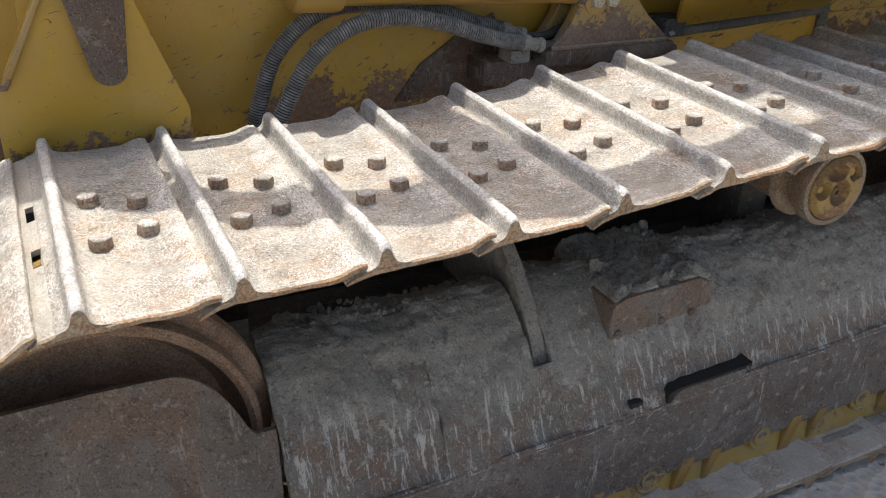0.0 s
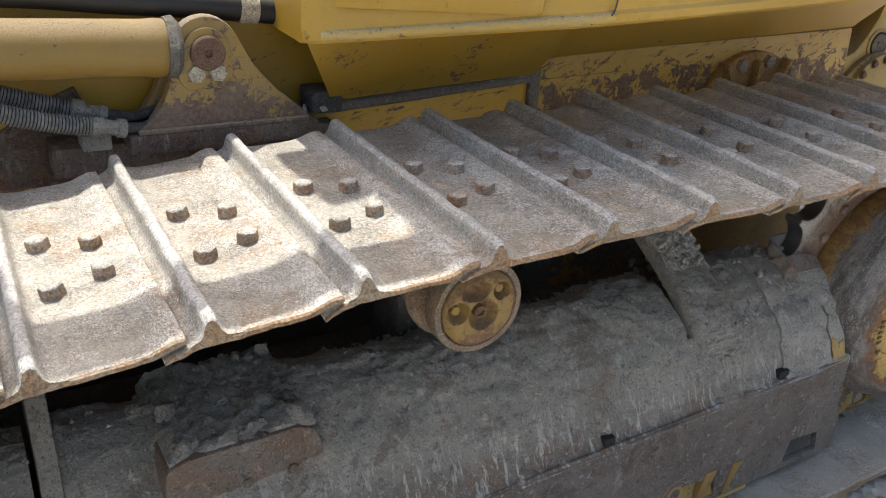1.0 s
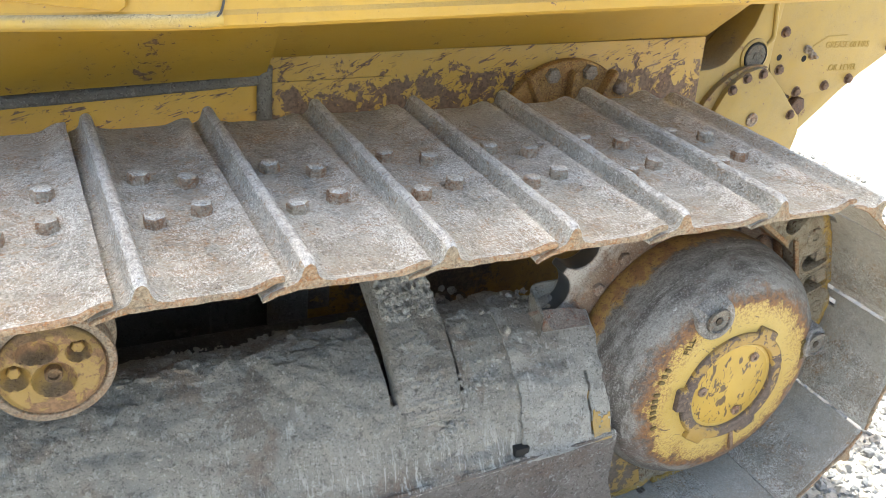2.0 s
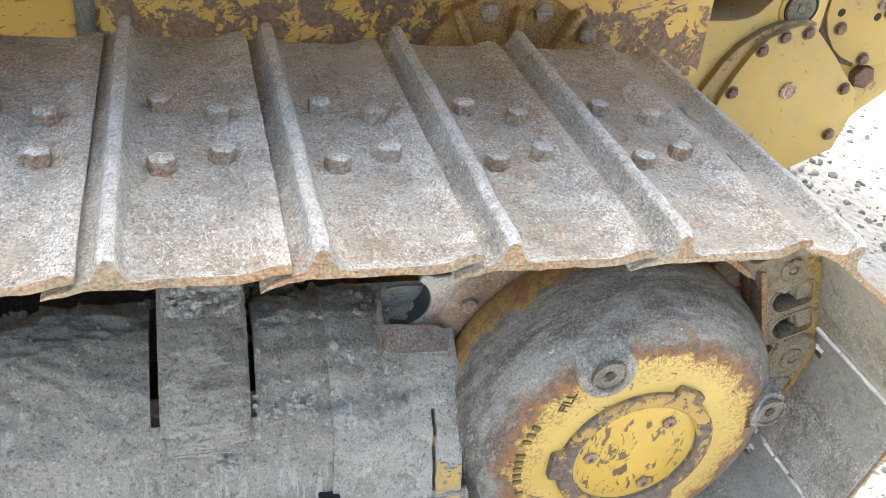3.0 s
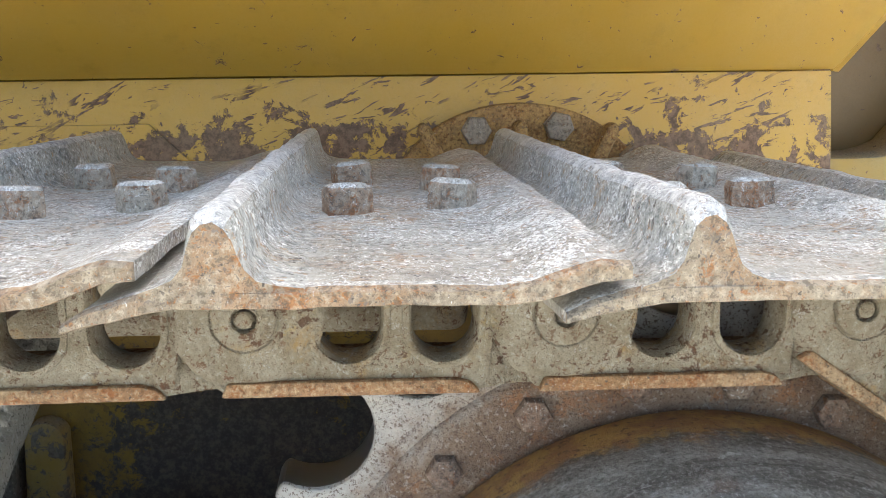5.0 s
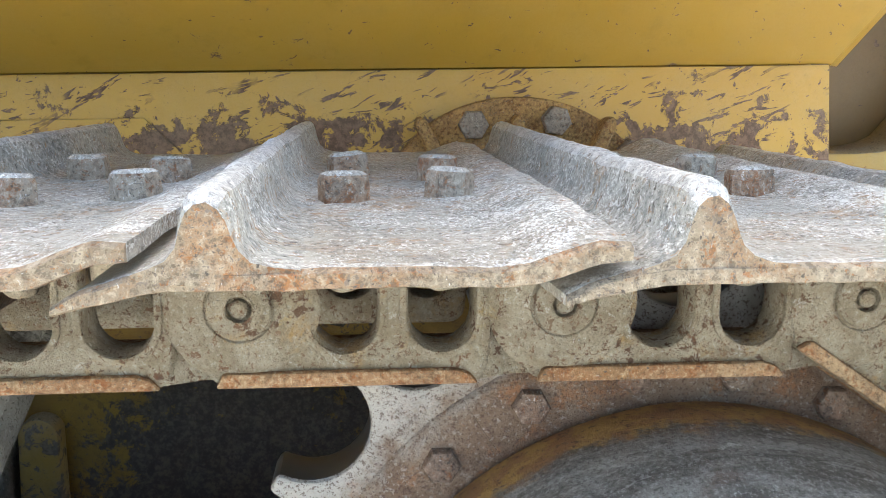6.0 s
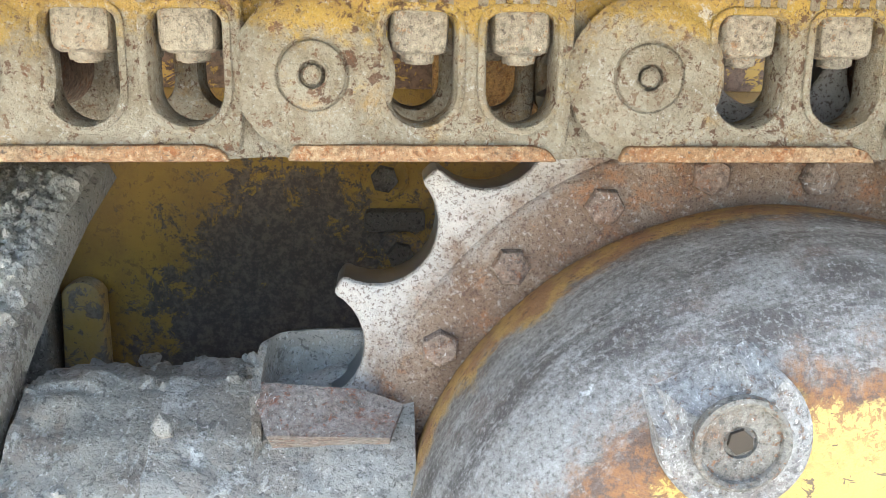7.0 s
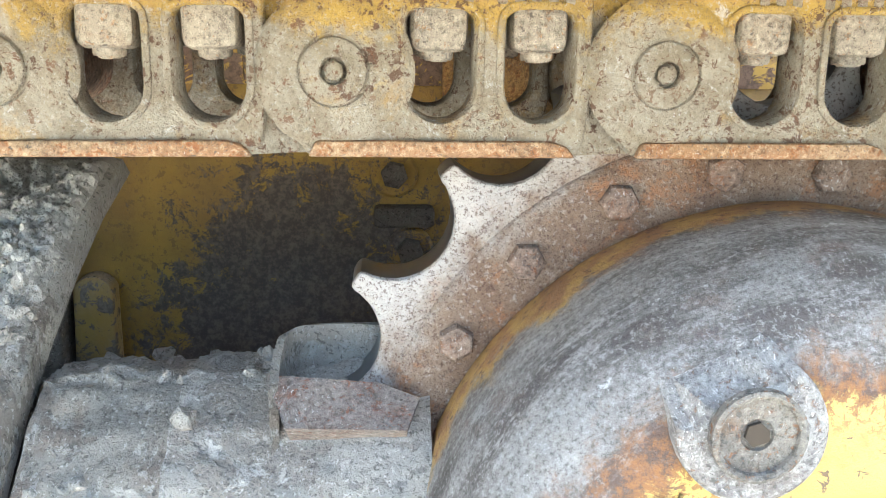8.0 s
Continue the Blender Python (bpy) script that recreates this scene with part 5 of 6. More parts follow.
for _ in range(120):
    x, g = crumbs.uniform(-2.1, -0.42), crumbs.uniform(0.2, 0.7)
    p = frame_point(x, g, 0.003 + caked_lift(x, g))
    spots.append((p.x, p.y, p.z, crumbs.choice((0.002, 0.003, 0.004, 0.005))))
p = frame_point(-0.133, 0.45, 0.012)
spots.append((p.x, p.y, p.z, 0.009))
stones("mud_clods", spots, pale_mud, label="broken pale clods of mud on and behind the guard", category="mud", seed=8)


# ---- hull of the machine ----
def hz(x, z):
    return z + 0.0167 * x


def sheet(name, corners, thick, material, parent, label="", cuts=(10, 6), wave=0.0008):
    """A slightly uneven plate between four corners (round), thick metres inwards."""
    a, b, c, d = (Vector(p) for p in corners)
    out = (b - a).cross(d - a).normalized()
    point = lambda u, v: (a * (1 - u) + b * u) * (1 - v) + (d * (1 - u) + c * u) * v
    bm = shell(spread(0, 1, cuts[0]), spread(0, 1, cuts[1]), lambda u, v: point(u, v) + out * wave * rough(u * 3, v * 3, out.x, 0.8), lambda u, v: point(u, v) - out * thick)
    return part(name, bm, material, parent, label)


bolt_rusty = crusted_steel("bolt_rusty", (0.36, 0.30, 0.24), (0.27, 0.21, 0.16), (0.30, 0.16, 0.08), 0.5, 0.66)
flange_rust = crusted_steel("flange_rust", (0.46, 0.28, 0.10), (0.32, 0.18, 0.07), (0.26, 0.12, 0.05), 0.48, 0.70)
hull = thing("bulldozer_hull", "chipped yellow steel hull side of a bulldozer", "bulldozer hull")
skirt = [(-0.47, 0.865), (0.656, 0.865), (0.640, hz(0.640, 1.0525)), (-0.47, hz(-0.47, 1.0525))]
part("skirt_plate", slab(skirt, 0.735, 0.765, bevel=0.002), skirt_paint, hull, "yellow skirt plate scraped down to rust")
strip = [(-0.47, 0.87), (-0.155, 0.87), (-0.155, hz(-0.155, 0.955)), (-0.20, hz(-0.2, 1.0)), (-0.47, hz(-0.47, 1.0))]
part("doubler_plate", slab(strip, 0.7315, 0.736, bevel=0.001), skirt_paint, hull)
lower = [(-1.02, 0.865), (-0.472, 0.865), (-0.472, 1.012), (-1.02, 0.995)]
part("lower_plate", slab(lower, 0.728, 0.76, bevel=0.002), ledge_paint, hull)
sheet("flared_panel", [(-0.985, 0.700, 0.998), (-0.472, 0.714, 1.014), (-0.472, 0.5635, 1.1916), (-1.10, 0.545, 1.165)], 0.012, hull_paint, hull, "smooth yellow flared side panel", (20, 8), 0.0012)
sheet("flared_panel", [(-0.472, 0.722, hz(-0.472, 1.054)), (0.647, 0.742, hz(0.647, 1.054)), (0.729, 0.60, 1.243), (-0.472, 0.5635, 1.1916)], 0.012, hull_paint, hull, "smooth yellow flared side panel", (30, 8), 0.0012)
sheet("flare_end", [(0.645, 0.744, 1.062), (0.684, 0.80, 1.062), (0.769, 0.66, 1.243), (0.727, 0.603, 1.240)], 0.01, hull_paint, hull, "folded end of the flared panel")
ledge = smooth_line([(-0.99, 0.708, 0.982), (-0.85, 0.713, 0.987), (-0.66, 0.719, 0.996), (-0.48, 0.724, 1.004)], 8)
part("ledge_bar", tube(ledge, lambda n: 0.0125 + 0.001 * rough(n * 0.3, 0, 0, 1.0), 10), ledge_grey, hull, "grey dusty ledge bar")
part("ledge_post", tube([Vector((-0.472, 0.722, z)) for z in spread(0.92, 1.030, 8)], lambda n: 0.0155 + 0.001 * rough(n, 1, 0, 1.5), 12), ledge_grey, hull, "stubby rusty post at the ledge end")
part("belly_wall", block(-3.2, 0.64, 0.78, 2.25, 0.36, 0.786, 0.01), belly_shade_mud, hull, "greasy belly wall, blackened for the shade under the track")
part("hull_wall", block(-3.2, 0.64, 0.775, 2.3, 0.790, 1.30, 0.01), side_paint, hull, "flat yellow hull side, grimy towards the track")
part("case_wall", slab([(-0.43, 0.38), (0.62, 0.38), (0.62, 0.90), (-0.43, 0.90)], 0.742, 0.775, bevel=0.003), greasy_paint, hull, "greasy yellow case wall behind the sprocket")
bracket_plain = painted("pad_paint", (0.40, 0.26, 0.06), 0.17, (0.10, 0.075, 0.06), 0.35, (0.36, 0.33, 0.27))
part("case_post", block(-0.46, -0.378, 0.69, 0.745, 0.42, 0.70, 0.006), ledge_grey, hull, "muddy grey post beside the case")
part("case_pad", slab(arc(-0.345, 0.607, 0.026, 20, 160, 8) + [(-0.375, 0.46), (-0.320, 0.46)], 0.712, 0.745, bevel=0.006), bracket_plain, hull, "rounded yellow pad on the case")
grime_steel = caked("grime_steel", (0.15, 0.13, 0.11), (0.10, 0.085, 0.07), (0.15, 0.10, 0.06), (0.2, 0.18, 0.15))
for bx, bz in ((0.025, 0.757), (0.045, 0.660)):
    pad = part("case_boss", turned([(0.0, 0.745), (0.030, 0.745), (0.030, 0.737), (0.026, 0.733), (0.0, 0.733)], 24), greasy_paint, hull, at=pose(bx, 0, bz))
    part("case_bolt", hex_head(0.017, 0.016), grime_steel, pad, "greasy bolt head", at=pose(0, 0.729, 0, 90, 12, 0))
part("case_rib", block(0.0, 0.075, 0.715, 0.745, 0.692, 0.718, 0.006), grime_steel, hull, "grimy stub on the case")
# bolted flange of the cross shaft
flange = [(0.245 + 0.162 * math.cos(radians(a)), 0.895 + 0.128 * math.sin(radians(a))) for a in spread(0, 180, 30)] + [(0.083, 0.80), (0.407, 0.80)]
part("flange", slab(flange, 0.712, 0.736, bevel=0.004), flange_rust, hull, "rusty yellow bolted shaft flange")
for n, (bx, bz) in enumerate(((0.189, 0.990), (0.289, 0.995), (0.383, 0.955))):
    part("flange_bolt", hex_head(0.0185, 0.016, 0.02), bolt_rusty, hull, "dusty flange bolt", at=pose(bx, 0.713, bz, 90, 10 * n, 0))
for bx, lean in ((0.135, -28), (0.241, -2), (0.343, 24)):
    fin = slab([(-0.009, -0.055), (0.009, -0.055), (0.008, 0.022), (0.0, 0.03), (-0.008, 0.022)], 0.686, 0.715, bevel=0.004)
    part("flange_fin", fin, flange_rust, hull, at=pose(bx, 0, 0.974, 0, lean, 0))
plug_glass = crusted_steel("plug_grey", (0.17, 0.155, 0.125), (0.12, 0.105, 0.085), (0.16, 0.10, 0.06), 0.5, 0.70)
bolt_brown = crusted_steel("bolt_brown", (0.22, 0.14, 0.09), (0.16, 0.10, 0.07), (0.2, 0.09, 0.04), 0.5, 0.7)
# recess and rear castings
# unseen block, added to keep the sun off the rear castings
part("rear_shade_block", block(0.66, 1.95, 1.06, 2.25, 1.28, 1.85, 0.02), rear_paint, hull, "unseen rear block added to shade the plates below it")
# roof added to keep light out of the recess
part("recess_roof", block(0.70, 1.02, 0.62, 1.06, 1.262, 1.28, 0.003), recess_shade, hull)
part("recess_back", block(0.64, 1.5, 0.955, 1.0, 0.86, 1.34, 0.004), recess_shade, hull, "recess wall with the shade put into its brown")
casting = [(0.66, 0.50), (0.66, 0.945), (0.743, 0.945), (0.776, 0.947), (0.802, 0.953), (0.824, 0.963), (0.862, 1.008), (0.896, 1.065), (0.912, 1.126), (0.936, 1.24), (0.982, 1.24), (0.985, 1.0), (0.99, 0.93), (1.0, 0.84), (1.0, 0.50)]
part("rear_casting", slab(casting, 0.835, 0.95, bevel=0.006), rear_paint, hull, "dusty yellow rear casting")
ridge = smooth_line([(0.950, 0.834, 1.24), (0.953, 0.834, 1.126), (0.966, 0.834, 1.06), (0.970, 0.834, 1.03), (0.958, 0.835, 1.012), (0.945, 0.837, 1.005)], 6)
part("cast_ridge", tube(ridge, 0.007, 10), rear_paint, hull)
boss = part("casting_boss", turned([(0.0, 0.845), (0.052, 0.845), (0.048, 0.832), (0.041, 0.828), (0.039, 0.831), (0.0, 0.831)], 40), rear_paint, hull, at=pose(0.918, 0, 0.980))
part("boss_ring", turned([(0.0385, 0.832), (0.0385, 0.8265), (0.034, 0.8265), (0.0335, 0.830), (0.0, 0.830)], 40), shadow_gap, boss, "black rubber ring")
part("boss_plug", turned([(0.034, 0.8305), (0.033, 0.8265), (0.022, 0.8255), (0.016, 0.828), (0.009, 0.8285), (0.007, 0.8255), (0.0, 0.825)], 36), plug_glass, boss, "dull grey plug in the boss")


def make_rear_cover():
    cover = thing("shaft_cover", "pale yellow bolted cover with a rusty rim at the hull's rear", "bolted cover")
    face = [(0.76, 0.70), (0.778, 0.79), (0.799, 0.845), (0.822, 0.892), (0.850, 0.923), (0.889, 0.945), (0.920, 0.954), (0.948, 0.953), (1.03, 0.886), (1.081, 0.838), (1.119, 0.806), (1.135, 0.754), (1.12, 0.66), (1.0, 0.60), (0.84, 0.61)]
    rim = [(0.735, 0.79), (0.769, 0.863), (0.796, 0.898), (0.839, 0.932), (0.893, 0.956), (0.939, 0.960), (0.966, 0.952)]
    part("rim", slab([(0.73, 0.70)] + rim + [(0.93, 0.90), (0.86, 0.86), (0.82, 0.70)], 0.818, 0.842, bevel=0.003), rear_dark, cover, "rust-grimed rim band")
    disc = part("disc", slab(face, 0.803, 0.83, bevel=0.003), rear_paint, cover)
    for n, (u, v) in enumerate(((0.882, 0.927), (0.936, 0.938), (0.839, 0.896), (1.082, 0.813), (0.80, 0.80), (1.09, 0.70))):
        stain = turned([(0.0155, 0.8035), (0.0155, 0.8022), (0.0, 0.8022)], 20)
        washer = part("washer", stain, bolt_brown, disc, "rust-stained washer", at=pose(u, 0, v))
        part("bolt", hex_head(0.0115, 0.010), bolt_brown, washer, "rusty cover bolt", at=pose(0, 0.8025, 0, 90, 15 * n, 0))
    part("centre_plug", turned([(0.020, 0.804), (0.020, 0.798), (0.015, 0.796), (0.011, 0.799), (0.006, 0.7985), (0.005, 0.796), (0.0, 0.796)], 28), bolt_steel, disc, "grey plug", at=pose(0.938, 0, 0.806))


rear_dark = painted("rear_dark", (0.34, 0.22, 0.06), 0.08, (0.12, 0.07, 0.04), 0.35, (0.3, 0.23, 0.15))
make_rear_cover()
seam_brown = caked("seam_brown", (0.13, 0.085, 0.055), (0.085, 0.055, 0.04), (0.14, 0.075, 0.04), (0.2, 0.15, 0.1))
rear = thing("rear_plate", "pale yellow rear plate with bolts and stamped words", "rear plate")
outline = [(1.036, 1.5), (1.037, 1.041), (1.045, 0.945), (1.067, 0.899), (1.095, 0.868), (1.125, 0.848), (1.169, 0.833), (1.21, 0.830), (1.254, 0.837), (1.34, 0.849), (1.454, 0.902), (1.95, 1.23), (1.95, 1.5)]
part("plate", slab(outline, 0.895, 0.925, bevel=0.004), rear_paint, rear)
back = [(1.03, 0.50), (1.12, 0.52), (1.249, 0.674), (1.274, 0.703), (1.356, 0.776), (1.416, 0.832), (1.493, 0.892), (1.98, 1.27), (1.98, 1.5), (1.02, 1.5)]
part("backing", slab(back, 0.926, 1.05, bevel=0.006), rear_paint, rear)
part("seam", slab([(1.012, 1.5), (1.014, 1.12), (1.028, 0.94), (1.056, 0.885), (1.110, 0.838), (1.169, 0.824), (1.169, 0.836), (1.121, 0.852), (1.067, 0.902), (1.044, 0.946), (1.037, 1.12), (1.037, 1.5)], 0.899, 0.935), seam_brown, rear, "dark rusty grease seam")
for n, (bx, bz) in enumerate(((1.078, 1.027), (1.092, 0.917), (1.185, 0.847), (1.296, 0.861), (1.391, 0.879), (1.53, 0.975))):
    washer = part("washer", turned([(0.0165, 0.8955), (0.0165, 0.8940), (0.0, 0.8940)], 20), bolt_brown, rear, "rust-stained washer", at=pose(bx, 0, bz))
    part("bolt", hex_head(0.0130, 0.011), bolt_brown, washer, "rusty plate bolt", at=pose(0, 0.8945, 0, 90, 17 * n, 0))
for hx, hz_ in ((1.080, 0.953), (1.180, 0.947)):
    part("open_hole", turned([(0.0095, 0.8945), (0.0095, 0.90), (0.0, 0.90)], 16), shadow_gap, rear, "dark disc in place of a shaded empty bolt hole", at=pose(hx, 0, hz_))
for gx, gz in ((1.179, 0.976), (1.206, 0.956)):
    part("grease_fitting", turned([(0.012, 0.897), (0.012, 0.885), (0.007, 0.882), (0.005, 0.87), (0.0, 0.869)], 14), bolt_rusty, rear, "small pale grease fitting", at=pose(gx, 0, gz))
part("big_bolt", hex_head(0.030, 0.026), bolt_brown, rear, "large rusty bolt", at=pose(1.223, 0.926, 0.795, 90, 8, 0))
for text, x, z in (("GREASE 60 HRS", 1.345, 0.985), ("OIL LEVEL", 1.352, 0.915)):
    word = bpy.data.curves.new("lettering", "FONT")
    word.body, word.size, word.extrude, word.align_x, word.align_y = text, 0.027, 0.001, "CENTER", "CENTER"
    word.materials.append(letter_faint)
    ob = new("lettering", word)
    ob.matrix_basis = pose(x, 0.8945, z, 90, 0, 0)
    ob.parent = rear
    tagged(ob, "stamped words " + text)
part("scribed_line", slab([(1.205, 0.982), (1.255, 1.010), (1.33, 1.013), (1.33, 1.016), (1.253, 1.013), (1.203, 0.985)], 0.8935, 0.896), letter_faint, rear)

# ---- tank over the hull ----
tank = thing("fuel_tank", "smooth yellow tank overhanging the track, chipped at the lip", "fuel tank")
plan = [(-1.100, 0.56), (-1.075, 0.52), (-0.74, 0.275), (-0.68, 0.258), (0.72, 0.256), (0.76, 0.29), (0.76, 1.3), (-1.10, 1.3)]
lips = [1.150, 1.156, 1.217, 1.222, 1.268, 1.270, 1.270, 1.150]
bm = bmesh.new()
levels = []
for lift, grow in ((0.0, -0.006), (0.006, 0.0), (0.020, 0.0), (0.026, -0.005), (0.36, -0.004)):
    levels.append([bm.verts.new((x, y - grow * (1 if y < 1 else 0), (z if lift < 0.1 else 1.25 + 0.02 * x) + lift)) for (x, y), z in zip(plan, lips)])
for a, b in zip(levels, levels[1:]):
    for i in range(len(plan)):
        j = (i + 1) % len(plan)
        bm.faces.new((a[i], a[j], b[j], b[i]))
bm.faces.new(levels[0])
bm.faces.new(levels[-1])
bmesh.ops.triangulate(bm, faces=[f for f in bm.faces if len(f.verts) > 4])
part("tank_body", bm, tank_paint, tank, angle=25)
edge_line = [Vector((x, y + 0.006, z + 0.013)) for (x, y), z in list(zip(plan, lips))[1:4]] + [Vector((-0.655, 0.262, 1.238))]
part("lip_strip", tube(edge_line, 0.0105, 12), lip_paint, tank, "pale dusty chipped lip of the tank")
along = Vector((0.335, -0.245, 0)).normalized()
outwards = Vector((-0.245, -0.335, 0)).normalized()
start = Vector((-1.075, 0.52, 0))


def tank_panel(name, outline, proud, material, label):
    """A plate laid on the tank's slanting front quarter: (distance along, height)."""
    bm = slab(outline, 0.0, proud, bevel=min(0.003, proud * 0.4))
    for v in bm.verts:
        d, h, w = v.co.x, v.co.z, v.co.y
        v.co = start + along * d + outwards * (w - 0.001) + Vector((0, 0, h))
    return part(name, bm, material, tank, label)


tank_panel("raised_panel", [(0.02, 1.222), (0.365, 1.237), (0.375, 1.246), (0.375, 1.33), (0.02, 1.33)], 0.005, tank_paint, "raised yellow step panel")
teeth = [(0.02, 1.305)]
for n in range(10):
    teeth += [(0.03 + n * 0.032, 1.289 + n * 0.002), (0.046 + n * 0.032, 1.300 + n * 0.002)]
tank_panel("step_edge", teeth + [(0.35, 1.32), (0.35, 1.345), (0.02, 1.345)], 0.022, skirt_paint, "saw-toothed step edge, paint worn to rust")
part("door_gap", slab([(-0.42, 1.29), (0.10, 1.303), (0.10, 1.306), (-0.42, 1.293)], 0.2525, 0.262), shadow_gap, tank)
seam = smooth_line([(-0.655, 0.2548, 1.32), (-0.655, 0.2548, 1.262), (-0.668, 0.2555, 1.238), (-0.70, 0.262, 1.228)], 6)
part("weld_seam", tube(seam, 0.0018, 6), dark_steel, tank)

# ---- blade cylinder, its bracket and hoses ----
ram = thing("hydraulic_cylinder", "fat yellow hydraulic cylinder with a chromed rod", "hydraulic cylinder", at=look((-1.30, 0.675, 1.128), (-2.30, 0.675, 1.172)))
part("barrel", turned([(0.0, 0.0), (0.040, 0.0), (0.050, -0.012), (0.052, -0.03), (0.050, -0.05), (0.050, -0.56), (0.060, -0.565), (0.062, -0.575), (0.062, -0.655), (0.058, -0.662), (0.0, -0.662)], 40, "z"), ram_paint, ram)
part("rod", turned([(0.021, -0.655), (0.021, -1.5), (0.0, -1.5)], 24, "z"), chrome, ram, "bright chromed rod")
part("collar_mud", turned([(0.0, 0.012), (0.046, 0.010), (0.056, 0.0), (0.054, -0.016), (0.0, -0.016)], 32, "z", wobble=0.08), ledge_grey, ram, "crust of dry mud on the cylinder's end")
bracket = thing("cylinder_bracket", "rusty yellow pin bracket of the hydraulic cylinder", "bracket")
foot = [(-1.381, 0.986), (-1.352, 1.000), (-1.325, 1.04), (-1.312, 1.075)] + [(-1.246 + 0.062 * math.cos(radians(a)), 1.124 + 0.062 * math.sin(radians(a))) for a in spread(178, 20, 14)] + [(-1.160, 1.095), (-1.115, 1.045), (-1.055, 0.994), (-1.050, 0.982)]
part("cheek", slab(foot, 0.652, 0.682, bevel=0.004), bracket_rust, bracket)
part("cheek", slab(foot, 0.725, 0.755, bevel=0.004), bracket_rust, bracket)
part("base_bar", block(-1.392, -1.035, 0.640, 0.76, 0.946, 0.981, 0.005), rusty_plate, bracket, "rust-brown base bar")
part("base_weld", tube([Vector((x, 0.650, 0.984 + 0.001 * rough(x, 0, 0, 0.02))) for x in spread(-1.375, -1.055, 50)], 0.006, 8), bracket_rust, bracket)
keeper = slab(arc(-1.247, 1.124, 0.044, 20, 160, 10) + arc(-1.270, 1.086, 0.030, 170, 260, 6) + arc(-1.230, 1.086, 0.030, 280, 370, 6), 0.644, 0.653, bevel=0.003)
keep = part("keeper_plate", keeper, bracket_rust, bracket)
part("pin", turned([(0.031, 0.646), (0.031, 0.634), (0.028, 0.631), (0.008, 0.631), (0.006, 0.637), (0.0, 0.637)], 36), bolt_brown, keep, "brown pin end", at=pose(-1.247, 0, 1.124))
for bx in (-1.269, -1.229):
    part("keeper_bolt", hex_head(0.0165, 0.012), bolt_pale, keep, "pale dusty bolt head", at=pose(bx, 0.645, 1.087, 90, 10, 0))
part("base_plate", block(-1.52, -0.98, 0.69, 0.775, 0.90, 0.955, 0.004), rusty_plate, hull, "brown plate under the bracket")
# solid dark block whose colour stands in for a notch's shade
part("gap_box", block(-1.03, -0.965, 0.69, 0.76, 0.975, 1.02, 0.003), dark_steel, hull, "dark block in place of a shaded notch")

hose_front = [(-2.020, 0.64, 0.85), (-1.992, 0.64, 0.913), (-1.956, 0.64, 0.981), (-1.915, 0.64, 1.028), (-1.870, 0.64, 1.058), (-1.821, 0.64, 1.076), (-1.759, 0.64, 1.081), (-1.697, 0.64, 1.074), (-1.633, 0.64, 1.058), (-1.567, 0.64, 1.035), (-1.498, 0.645, 1.015), (-1.455, 0.65, 1.006)]
hose_back = [(-2.045, 0.70, 0.84), (-2.027, 0.70, 0.906), (-2.000, 0.70, 0.986), (-1.968, 0.70, 1.032), (-1.928, 0.70, 1.068), (-1.877, 0.70, 1.092), (-1.822, 0.70, 1.098), (-1.747, 0.70, 1.098), (-1.683, 0.70, 1.088), (-1.617, 0.70, 1.070), (-1.549, 0.70, 1.046), (-1.478, 0.70, 1.025)]


def ribbed_hose(points, label):
    raw = smooth_line(points, 40)
    line, reach, want = [raw[0]], 0.0, 0.0014
    for a, b in zip(raw, raw[1:]):
        gap = (b - a).length
        while reach + gap >= want * len(line):
            line.append(a + (b - a) * ((want * len(line) - reach) / gap))
        reach += gap
    hose = thing("ribbed_hose", label, "hydraulic hose", "hoses on the hull")
    bm = tube(line, lambda n: 0.0172 if n % 4 in (0, 1) else 0.0148, 14)
    for n, f in enumerate(bm.faces):
        f.material_index = 1 if n // 14 % 4 == 2 else 0
    part("sleeve", bm, (hose_black, hose_groove), hose, angle=20)
    way = (raw[-1] - raw[-4]).normalized()
    part("fitting", tube([raw[-1] + way * d for d in (0, 0.02, 0.021, 0.045, 0.046, 0.06)], lambda n: (0.019, 0.019, 0.014, 0.014, 0.017, 0.017)[n], 10), strap_mud, hose, "dusty steel fitting")
    pipe = smooth_line([raw[-1] + way * 0.05, raw[-1] + way * 0.12 + Vector((0, 0.01, 0.008)), (-1.30, 0.72, 1.015), (-1.2, 0.75, 1.03)], 6)
    part("steel_pipe", tube(pipe, 0.0095, 10), dark_steel, hose)


ribbed_hose(hose_front, "grey ribbed hydraulic hose arching over the hull side")
ribbed_hose(hose_back, "dark ribbed hydraulic hose tucked behind its twin")
clamp = thing("pipe_clamp", "dusty steel pipe clamp with a bolt", "pipe clamp")
part("clamp_body", block(-1.47, -1.42, 0.66, 0.72, 0.955, 0.985, 0.004), strap_mud, clamp)
part("clamp_bolt", hex_head(0.014, 0.014), strap_mud, clamp, at=pose(-1.445, 0.685, 0.985))
thick = thing("return_hose", "thick black rubber hose with a pale clamp", "rubber hose")
line = smooth_line([(-2.0, 0.74, 1.235), (-1.58, 0.73, 1.222), (-1.40, 0.725, 1.206), (-1.22, 0.72, 1.190), (-1.06, 0.72, 1.172)], 10)
part("hose", tube(line, 0.024, 16), black_rubber, thick)
part("clamp", tube([Vector((-1.165, 0.72, 1.184)), Vector((-1.13, 0.72, 1.1805))], 0.0268, 16), bolt_pale, thick, "pale metal clamp band")

gusset = thing("support_gusset", "tall yellow triangular gusset on the hull", "gusset")
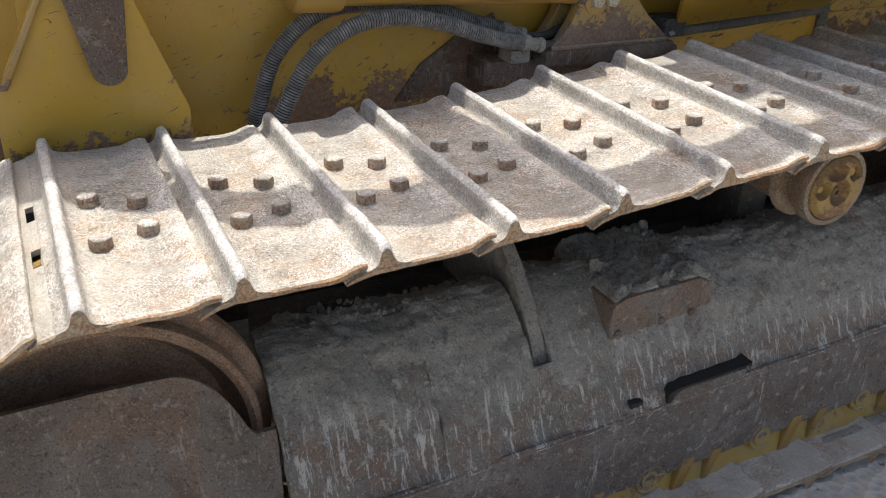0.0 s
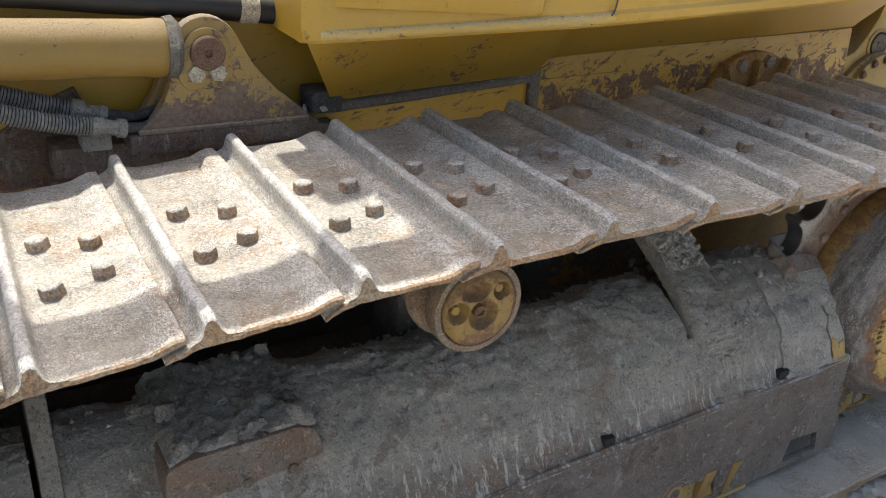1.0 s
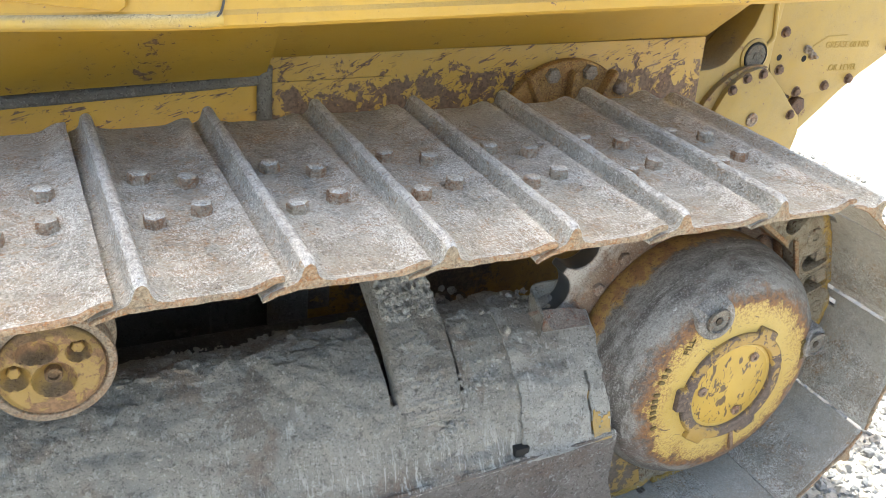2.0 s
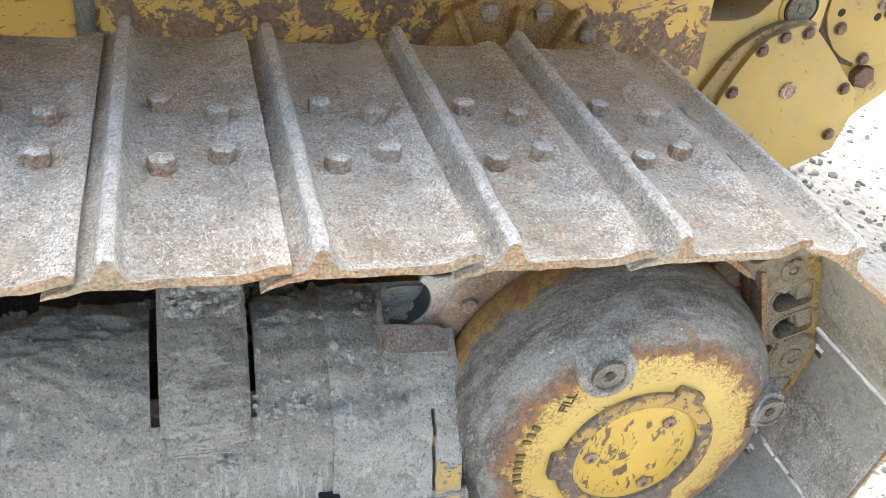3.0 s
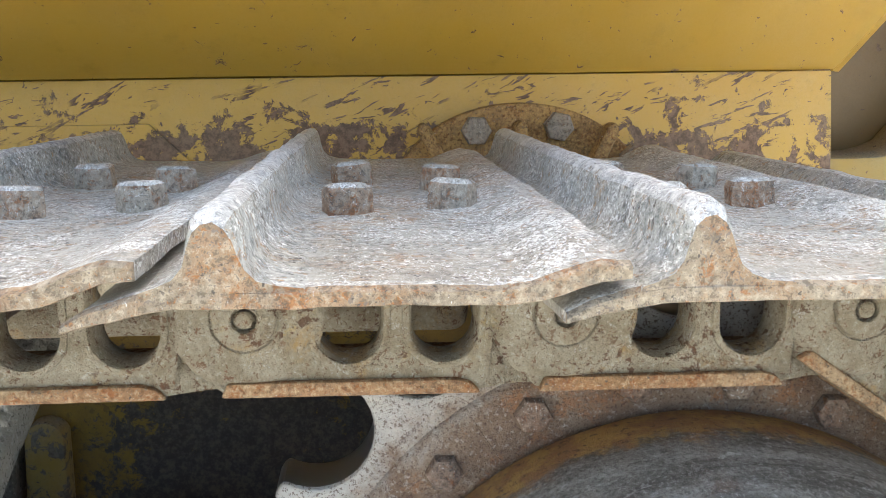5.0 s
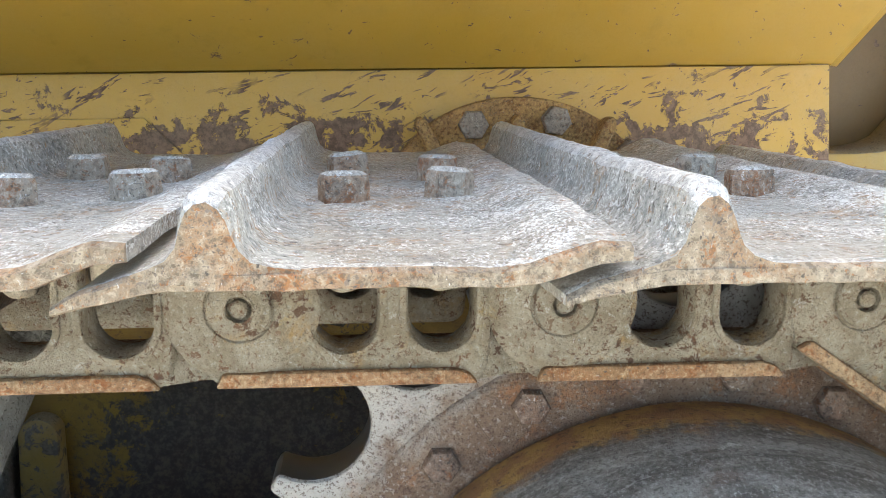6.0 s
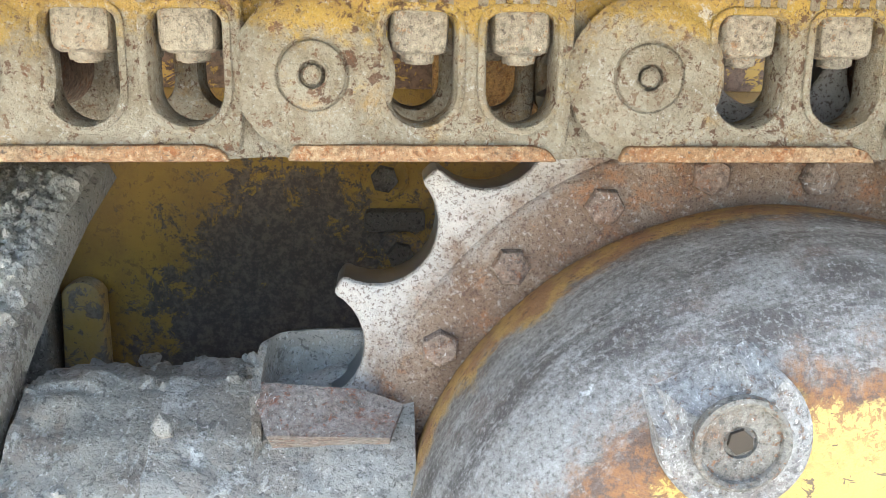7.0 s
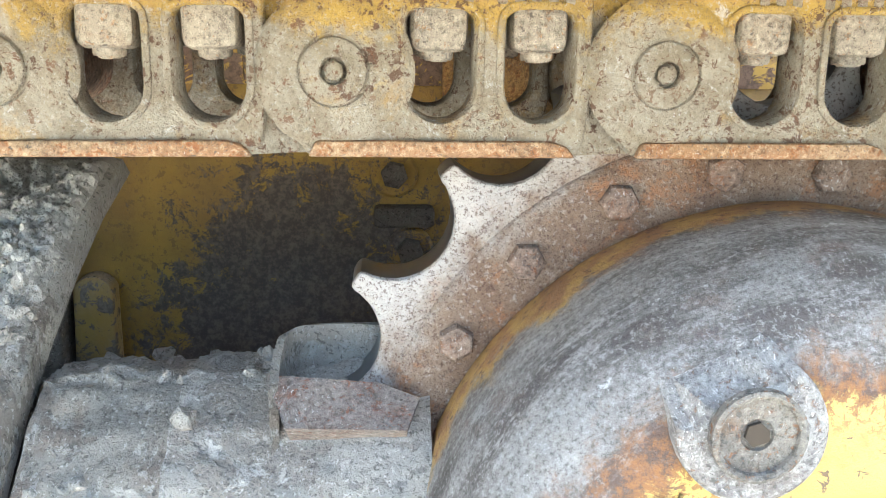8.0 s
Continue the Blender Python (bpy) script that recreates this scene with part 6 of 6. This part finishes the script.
part("gusset_plate", slab([(-2.175, 0.84), (-2.175, 0.945), (-2.255, 1.147), (-2.30, 1.30), (-2.37, 1.30), (-2.415, 1.15), (-2.50, 0.98), (-2.50, 0.84)], 0.62, 0.66, bevel=0.004), side_paint, gusset)
part("gusset_side", slab([(0.64, 0.84), (0.78, 0.84), (0.78, 1.30), (0.66, 1.30)], -2.44, -2.41, axis="x"), hull_paint, gusset)
part("edge_strip", slab([(-2.405, 1.17), (-2.395, 1.17), (-2.475, 1.01), (-2.49, 1.01)], 0.605, 0.622, bevel=0.003), bracket_rust, gusset, "worn edge strip")
tongue = thing("link_tongue", "dark rusty tapered steel link with a round end", "steel link")
part("tongue", slab(arc(-2.310, 1.038, 0.030, 195, 345, 16) + [(-2.272, 1.16), (-2.255, 1.32), (-2.39, 1.32), (-2.37, 1.16)], 0.588, 0.612, bevel=0.004), rusty_plate, tongue)
part("tongue_bolt", turned([(0.012, 0.589), (0.012, 0.583), (0.007, 0.581), (0.0, 0.582)], 20), rusty_plate, tongue, at=pose(-2.310, 0, 1.040))
patch = slab([(-1.70, 0.86), (-1.46, 0.86), (-1.41, 0.93), (-1.46, 1.045), (-1.52, 1.02), (-1.64, 0.94)], 0.768, 0.777, bevel=0.002)
part("burnt_plate", patch, rusty_plate, hull, "bare rusty triangular plate")

notch = random.Random(2)
spots = [(-1.008 + notch.uniform(-0.035, 0.03), 0.70 + notch.uniform(-0.012, 0.02), 0.982, notch.uniform(0.004, 0.009)) for _ in range(8)] + [(-1.007, 0.695, 0.986, 0.012)]
stones("ledge_stones", spots, crust_mud, label="pale stones lying in the notch of the ledge", category="stones", seed=12)

# ---- unseen roof and bars added overhead to cast the shade on the track ----
SHADE_Z = 2.40
back_y = (SHADE_Z - 0.93) / math.tan(radians(SUN_EL))
canopy = thing("shade_roof", "unseen yellow roof added to shade the track", "canopy")
part("roof", block(-1.10, 0.62, back_y - 0.10, back_y + 1.6, SHADE_Z, SHADE_Z + 0.06, 0.01), tank_paint, canopy)
for px, py in ((-0.95, 2.0), (0.5, 2.0), (0.5, 1.35), (-0.95, 1.35)):
    part("shade_roof_post", block(px - 0.05, px + 0.05, py - 0.05, py + 0.05, 1.25, SHADE_Z, 0.008), tank_paint, canopy)
# plain block, added only to throw one square patch of shade
part("shade_block", block(-1.18, -1.095, back_y + 0.29, back_y + 0.50, SHADE_Z - 0.1, SHADE_Z + 0.04, 0.01), dark_steel, canopy, "square block added at the roof edge for a patch of shade")
# unseen bars, outlined after the dark bands they are to cast
sweep = thing("shade_bars", "unseen bent yellow bars added ahead of the roof for their shade", "brush guard")
side_bar = [(-1.05, 0.005), (-1.70, 0.012), (-1.93, 0.095), (-2.20, 0.215), (-2.75, 0.62), (-2.75, 0.76), (-2.38, 0.475), (-2.18, 0.325), (-1.90, 0.21), (-1.64, 0.13), (-1.05, 0.10)]
part("side_bar", slab([(u, v + back_y) for u, v in side_bar], SHADE_Z - 0.05, SHADE_Z, axis="z"), tank_paint, sweep)
cross = [(-1.91, 0.10), (-1.655, 0.08), (-1.655, 0.24), (-1.71, 0.55), (-1.71, 1.5), (-1.79, 1.5), (-1.79, 0.56), (-1.89, 0.26)]
part("cross_plate", slab([(u, v + back_y) for u, v in cross], SHADE_Z - 0.05, SHADE_Z, axis="z"), tank_paint, sweep)

part("shade_bars_post", block(-1.79, -1.71, back_y + 1.42, back_y + 1.5, 1.25, SHADE_Z - 0.05, 0.008), tank_paint, sweep)


# ---- ground ----
def ground_height(x, y):
    far = math.hypot(x + 0.5, y)
    return 0.118 + 0.02 * (x + 0.5) / (1 + far) + 0.006 * rough(x, y, 0.4, 0.4) + 0.05 * rough(x, y, 2.2, 6.0) * min(1.0, far / 12)


rings = [0.0] + [0.12 * 1.13 ** n for n in range(78)]
bm = bmesh.new()
ground_rows = []
for r in rings:
    row = []
    for i in range(96 if r else 1):
        a = 2 * math.pi * i / 96
        x, y = 0.4 + r * math.cos(a), 0.6 + r * math.sin(a)
        row.append(bm.verts.new((x, y, ground_height(x, y))))
    ground_rows.append(row)
for a, b in zip(ground_rows, ground_rows[1:]):
    for i in range(96):
        j = (i + 1) % 96
        bm.faces.new((a[0], b[i], b[j]) if len(a) == 1 else (a[i], b[i], b[j], a[j]))
ground = part("ground", bm, gravel_mat, angle=180)
tagged(ground, "pale dusty gravel ground lit by the sun", "ground", kind="structure")
grit = random.Random(31)
spots = []
for _ in range(5200):
    x, y = grit.uniform(0.55, 2.6), grit.uniform(-0.5, 3.4)
    if grit.random() < 0.35:
        x, y = grit.uniform(0.6, 1.4), grit.uniform(-0.45, 0.45)
    spots.append((x, y, ground_height(x, y) + 0.001, grit.choice((0.004, 0.005, 0.006, 0.008, 0.011, 0.016))))
stones("gravel", spots, stone_mat, label="loose grey gravel on the ground", category="gravel", seed=9)
